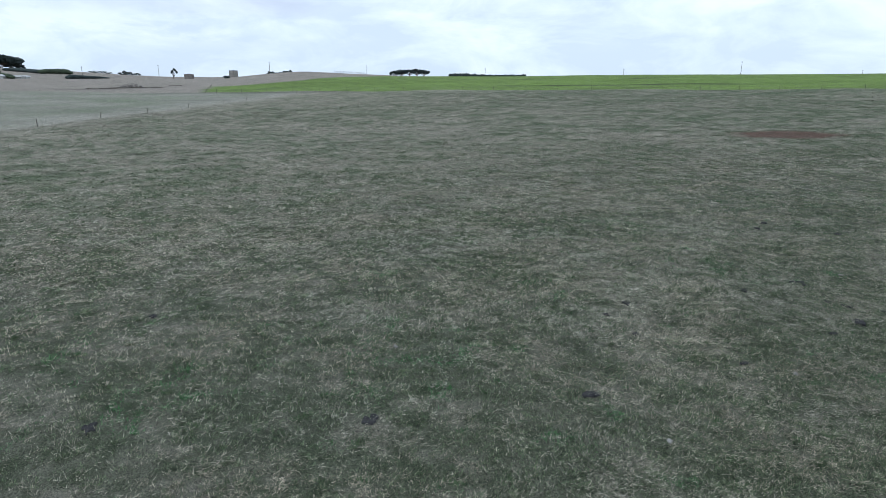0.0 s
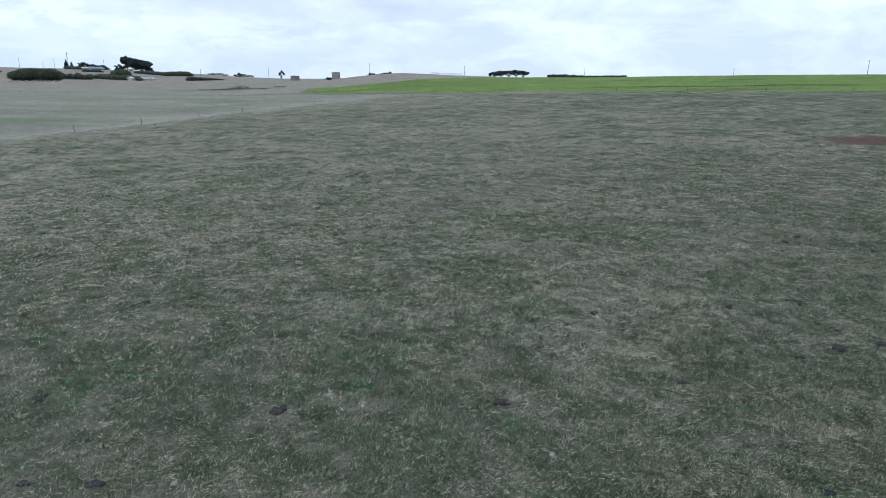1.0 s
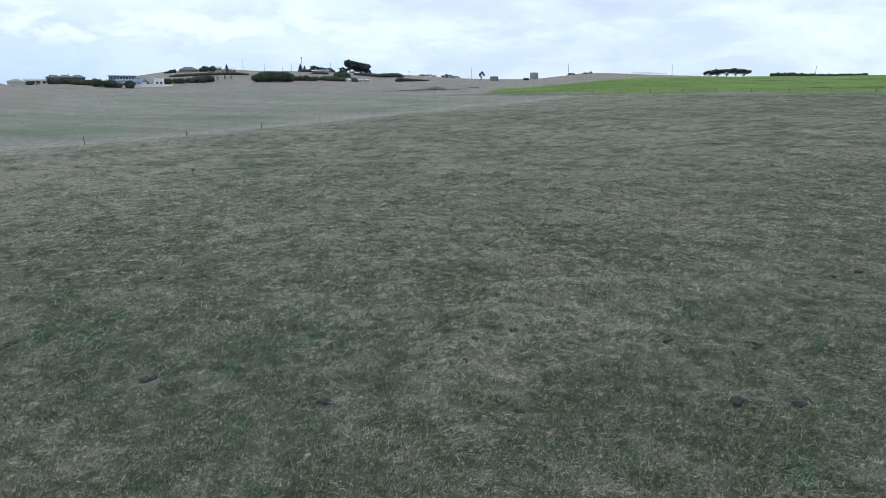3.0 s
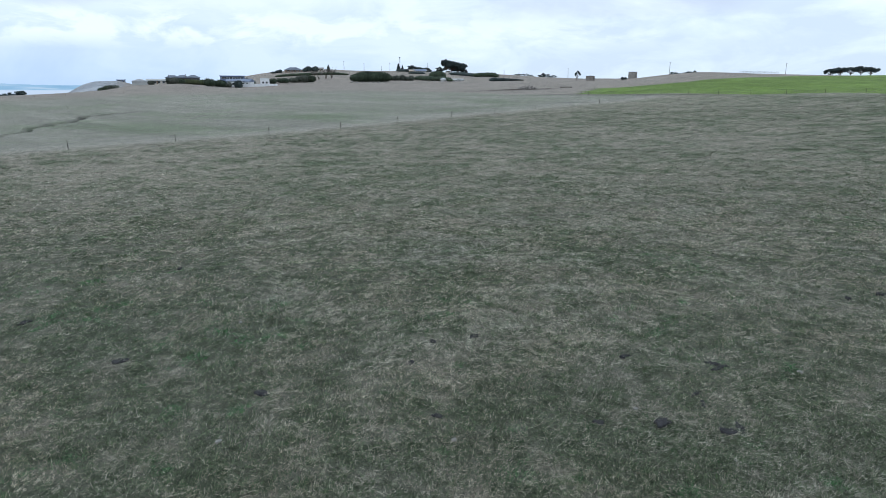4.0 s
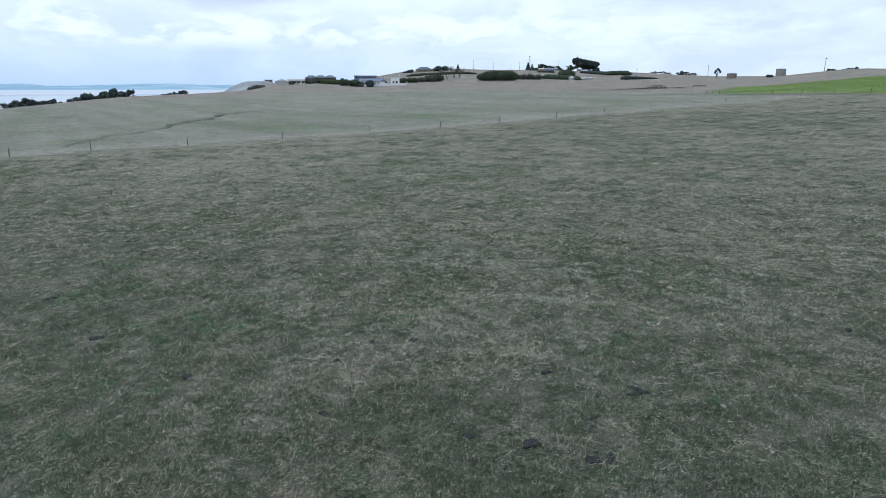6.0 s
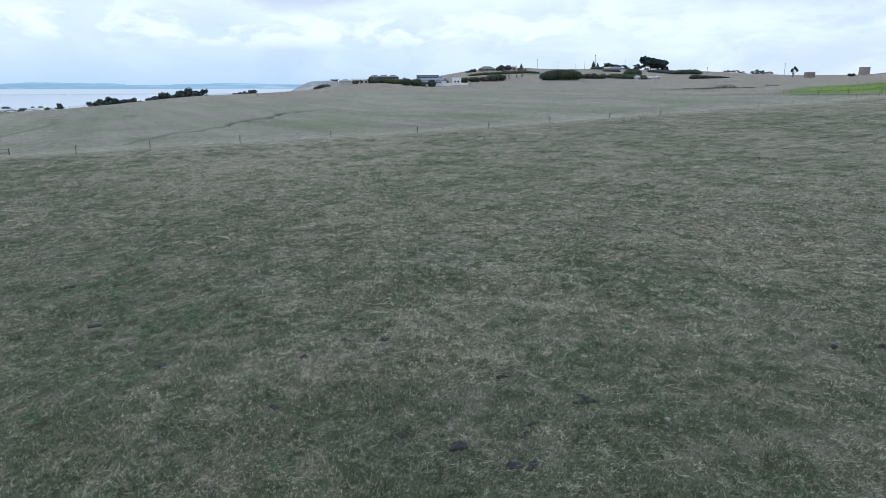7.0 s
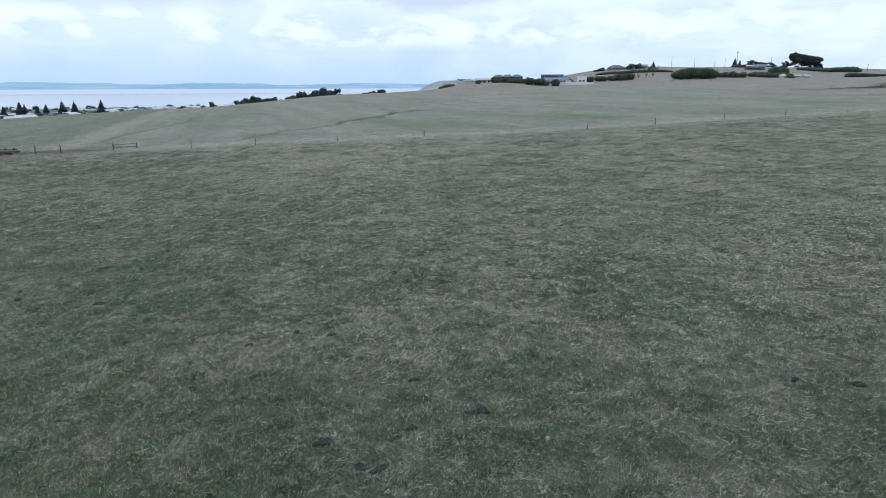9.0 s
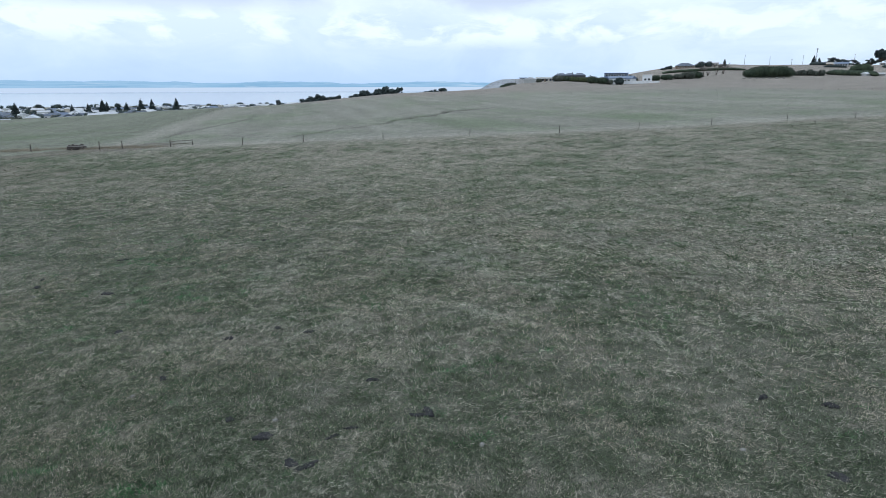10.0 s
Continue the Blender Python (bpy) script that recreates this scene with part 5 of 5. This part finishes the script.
    v[:, 1] = np.stack([bx + ox, by + oy, low + foot + 0.004], -1)
    v[:, 2] = np.stack([bx + np.cos(a) * reach, by + np.sin(a) * reach, low + foot + rise], -1)
    fresh = each(smooth(0.66, 0.84, 0.7 * value_noise(x, y, 0.6, 63) + 0.3 * value_noise(x, y, 2.8, 68)) * (1 - 0.6 * smooth(12, 20, d)))[:, None]
    leaf = np.array([0.150, 0.194, 0.110]) * (1 - fresh) + np.array([0.078, 0.215, 0.080]) * fresh
    warm = each(value_noise(x, y, 1.7, 64) * 0.6 + 0.4 * rng.random(n))[:, None]
    dead = np.array([0.43, 0.430, 0.368]) * (1 - warm) + np.array([0.51, 0.448, 0.350]) * warm
    c = np.where(straw[:, None], dead, leaf)
    far_mix = np.clip((each(coarse) - 1.9) / 2.4, 0, 0.86)[:, None]
    c = c * (1 - far_mix) + np.repeat(cover(x, y), per, axis=0) * 1.07 * far_mix
    c = c * each((1 - 0.10 * dull_tongue(x, y)) * (1 + 0.16 * smooth(18, 45, d) * smooth(20, -20, x) * smooth(8, 26, y) - 0.12 * smooth(-25, -45, x) * smooth(30, 12, y)))[:, None]
    # tuft by tuft, and blade by blade
    c = c * each(1 + (0.80 - 0.45 * smooth(35, 75, d)) * (rng.random(n) - 0.5))[:, None]
    vary = np.clip(1.5 - 0.27 * each(coarse), 0.2, 1.0)[:, None]
    c = c * (1 - 0.58 * vary + 1.16 * vary * rng.random((m, 1)))
    c = np.where(far_field[:, None], np.repeat(cover(x, y) * (0.9 + 0.3 * rng.random((n, 1))), per, axis=0), c)
    ob = joined(name, v.reshape(-1, 3), np.arange(m * 3).reshape(-1, 3), BLADE, np.repeat(c, 3, axis=0))
    tagged(ob, label, "grass", kind="stuff")


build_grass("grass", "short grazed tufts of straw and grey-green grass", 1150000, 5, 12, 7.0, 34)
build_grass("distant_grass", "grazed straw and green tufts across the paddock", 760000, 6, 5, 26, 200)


def build_field_grass(name, label, n, seed, turns, reach_of, inside, size_at):
    """Low tufts on a farther field."""
    rng = np.random.default_rng(seed)
    per = 3
    b = np.radians(rng.uniform(turns[0], turns[1], n * 3))
    r = reach_of[0] * (reach_of[1] / reach_of[0]) ** rng.random(n * 3)
    x, y = HUB[0] - r * np.sin(b), HUB[1] + r * np.cos(b)
    keep = inside(x, y) & (rng.random(n * 3) > trampled(x, y)) & (gully(x, y) < 0.02) & (rng.random(n * 3) < smooth(reach_of[1], reach_of[1] * 0.6, r))
    x, y = x[keep][:n], y[keep][:n]
    n = len(x)
    m = n * per
    size = np.repeat((0.6 + 0.8 * rng.random(n)) * np.clip(np.hypot(x - HUB[0], y - HUB[1]) / size_at, 0.7, 3), per)
    a = rng.random(m) * 2 * np.pi
    bx, by = np.repeat(x, per) + rng.normal(0, 0.10, m) * size, np.repeat(y, per) + rng.normal(0, 0.10, m) * size
    bz = np.repeat(height(x, y), per) - 0.03
    wide, reach, rise = 0.042 * size, (0.01 + 0.05 * rng.random(m)) * size, (0.036 + 0.02 * rng.random(m)) * np.sqrt(size)
    ox, oy = -np.sin(a) * wide, np.cos(a) * wide
    v = np.empty((m, 3, 3), np.float32)
    v[:, 0] = np.stack([bx - ox, by - oy, bz], -1)
    v[:, 1] = np.stack([bx + ox, by + oy, bz], -1)
    v[:, 2] = np.stack([bx + np.cos(a) * reach, by + np.sin(a) * reach, bz + rise], -1)
    c = np.repeat(cover(x, y) * (1.5 + 0.5 * rng.random((n, 1))), per, axis=0)
    ob = joined(name, v.reshape(-1, 3), np.arange(m * 3).reshape(-1, 3), BLADE, np.repeat(c, 3, axis=0))
    tagged(ob, label, "grass", kind="stuff")


build_field_grass("field_grass", "short pale grey-green tufts on the field past the wire", 70000, 12, (-5, 112), (60, 260), lambda x, y: (x < fence_x(y) - 0.5) & (y < green_edge(x) - 2), 90)
build_field_grass("pasture_grass", "fresh bright green tufts in the sown paddock", 32000, 13, (-40, 30), (120, 360), lambda x, y: (y > green_edge(x) + 1) & (x > -60 - 0.3 * (y - 180)), 110)


def build_dry_grass(n, seed):
    """Longer dead grass that stands along the fence beside the trough."""
    rng = np.random.default_rng(seed)
    per = 9
    f = rng.random(n) ** 0.8
    x = -60.2 - 16 * f + rng.normal(0, 0.55, n)
    y = 8.5 - 34 * f + rng.normal(0, 0.9, n)
    keep = (np.hypot(x + 64.5, y + 0.9) > 1.3) & (value_noise(x, y, 2.0, 91) > 0.3)
    x, y = x[keep], y[keep]
    m = len(x) * per
    size = np.repeat(0.6 + 0.7 * rng.random(len(x)), per)
    a = rng.random(m) * 2 * np.pi
    bx, by = np.repeat(x, per) + rng.normal(0, 0.09, m), np.repeat(y, per) + rng.normal(0, 0.09, m)
    bz = np.repeat(height(x, y), per) - 0.03
    wide, reach, rise = 0.014 * size, (0.03 + 0.14 * rng.random(m)) * size, (0.12 + 0.22 * rng.random(m)) * size
    ox, oy = -np.sin(a) * wide, np.cos(a) * wide
    v = np.empty((m, 3, 3), np.float32)
    v[:, 0] = np.stack([bx - ox, by - oy, bz], -1)
    v[:, 1] = np.stack([bx + ox, by + oy, bz], -1)
    v[:, 2] = np.stack([bx + np.cos(a) * reach, by + np.sin(a) * reach, bz + rise], -1)
    c = np.array([0.34, 0.305, 0.235]) * (0.6 + 0.7 * rng.random((m, 1)))
    ob = joined("dry_grass", v.reshape(-1, 3), np.arange(m * 3).reshape(-1, 3), BLADE, np.repeat(c, 3, axis=0))
    tagged(ob, "long dead straw-coloured grass along the trough fence", "grass", kind="stuff")


build_dry_grass(2600, 14)


def build_tussocks(n, seed):
    """Ranker, darker green tufts that the cattle leave, dotted over the near paddock."""
    rng = np.random.default_rng(seed)
    per = 34
    x, y = rng.uniform(-26, 40, n * 3), rng.uniform(3, 44, n * 3)
    keep = (y > 0.42 * x + 4) & (x > fence_x(y) + 1) & (value_noise(x, y, 3.0, 71) + 0.4 * rng.random(n * 3) > 0.62)
    x, y = x[keep][:n], y[keep][:n]
    n = len(x)
    m = n * per
    size = np.repeat(0.6 + 0.9 * rng.random(n) ** 2, per)
    a = rng.random(m) * 2 * np.pi
    out = np.abs(rng.normal(0, 0.055, m)) * size
    bx, by = np.repeat(x, per) + out * np.cos(a), np.repeat(y, per) + out * np.sin(a)
    bz = np.repeat(height(x, y), per) - 0.01
    a = a + rng.normal(0, 0.5, m)
    reach, rise = (0.02 + 0.07 * rng.random(m)) * size, (0.025 + 0.05 * rng.random(m)) * size
    wide = (0.004 + 0.003 * rng.random(m)) * np.sqrt(size)
    ox, oy = -np.sin(a) * wide, np.cos(a) * wide
    v = np.empty((m, 3, 3), np.float32)
    v[:, 0] = np.stack([bx - ox, by - oy, bz], -1)
    v[:, 1] = np.stack([bx + ox, by + oy, bz], -1)
    v[:, 2] = np.stack([bx + np.cos(a) * reach, by + np.sin(a) * reach, bz + rise], -1)
    hue = np.repeat(rng.random(n), per)[:, None]
    c = (np.array([0.055, 0.115, 0.05]) * (1 - hue) + np.array([0.085, 0.115, 0.06]) * hue) * (0.6 + 0.9 * rng.random((m, 1)))
    ob = joined("tussocks", v.reshape(-1, 3), np.arange(m * 3).reshape(-1, 3), BLADE, np.repeat(c, 3, axis=0))
    tagged(ob, "rank dark green grass tufts in the grazed sward", "grass", kind="stuff")


build_tussocks(4500, 8)
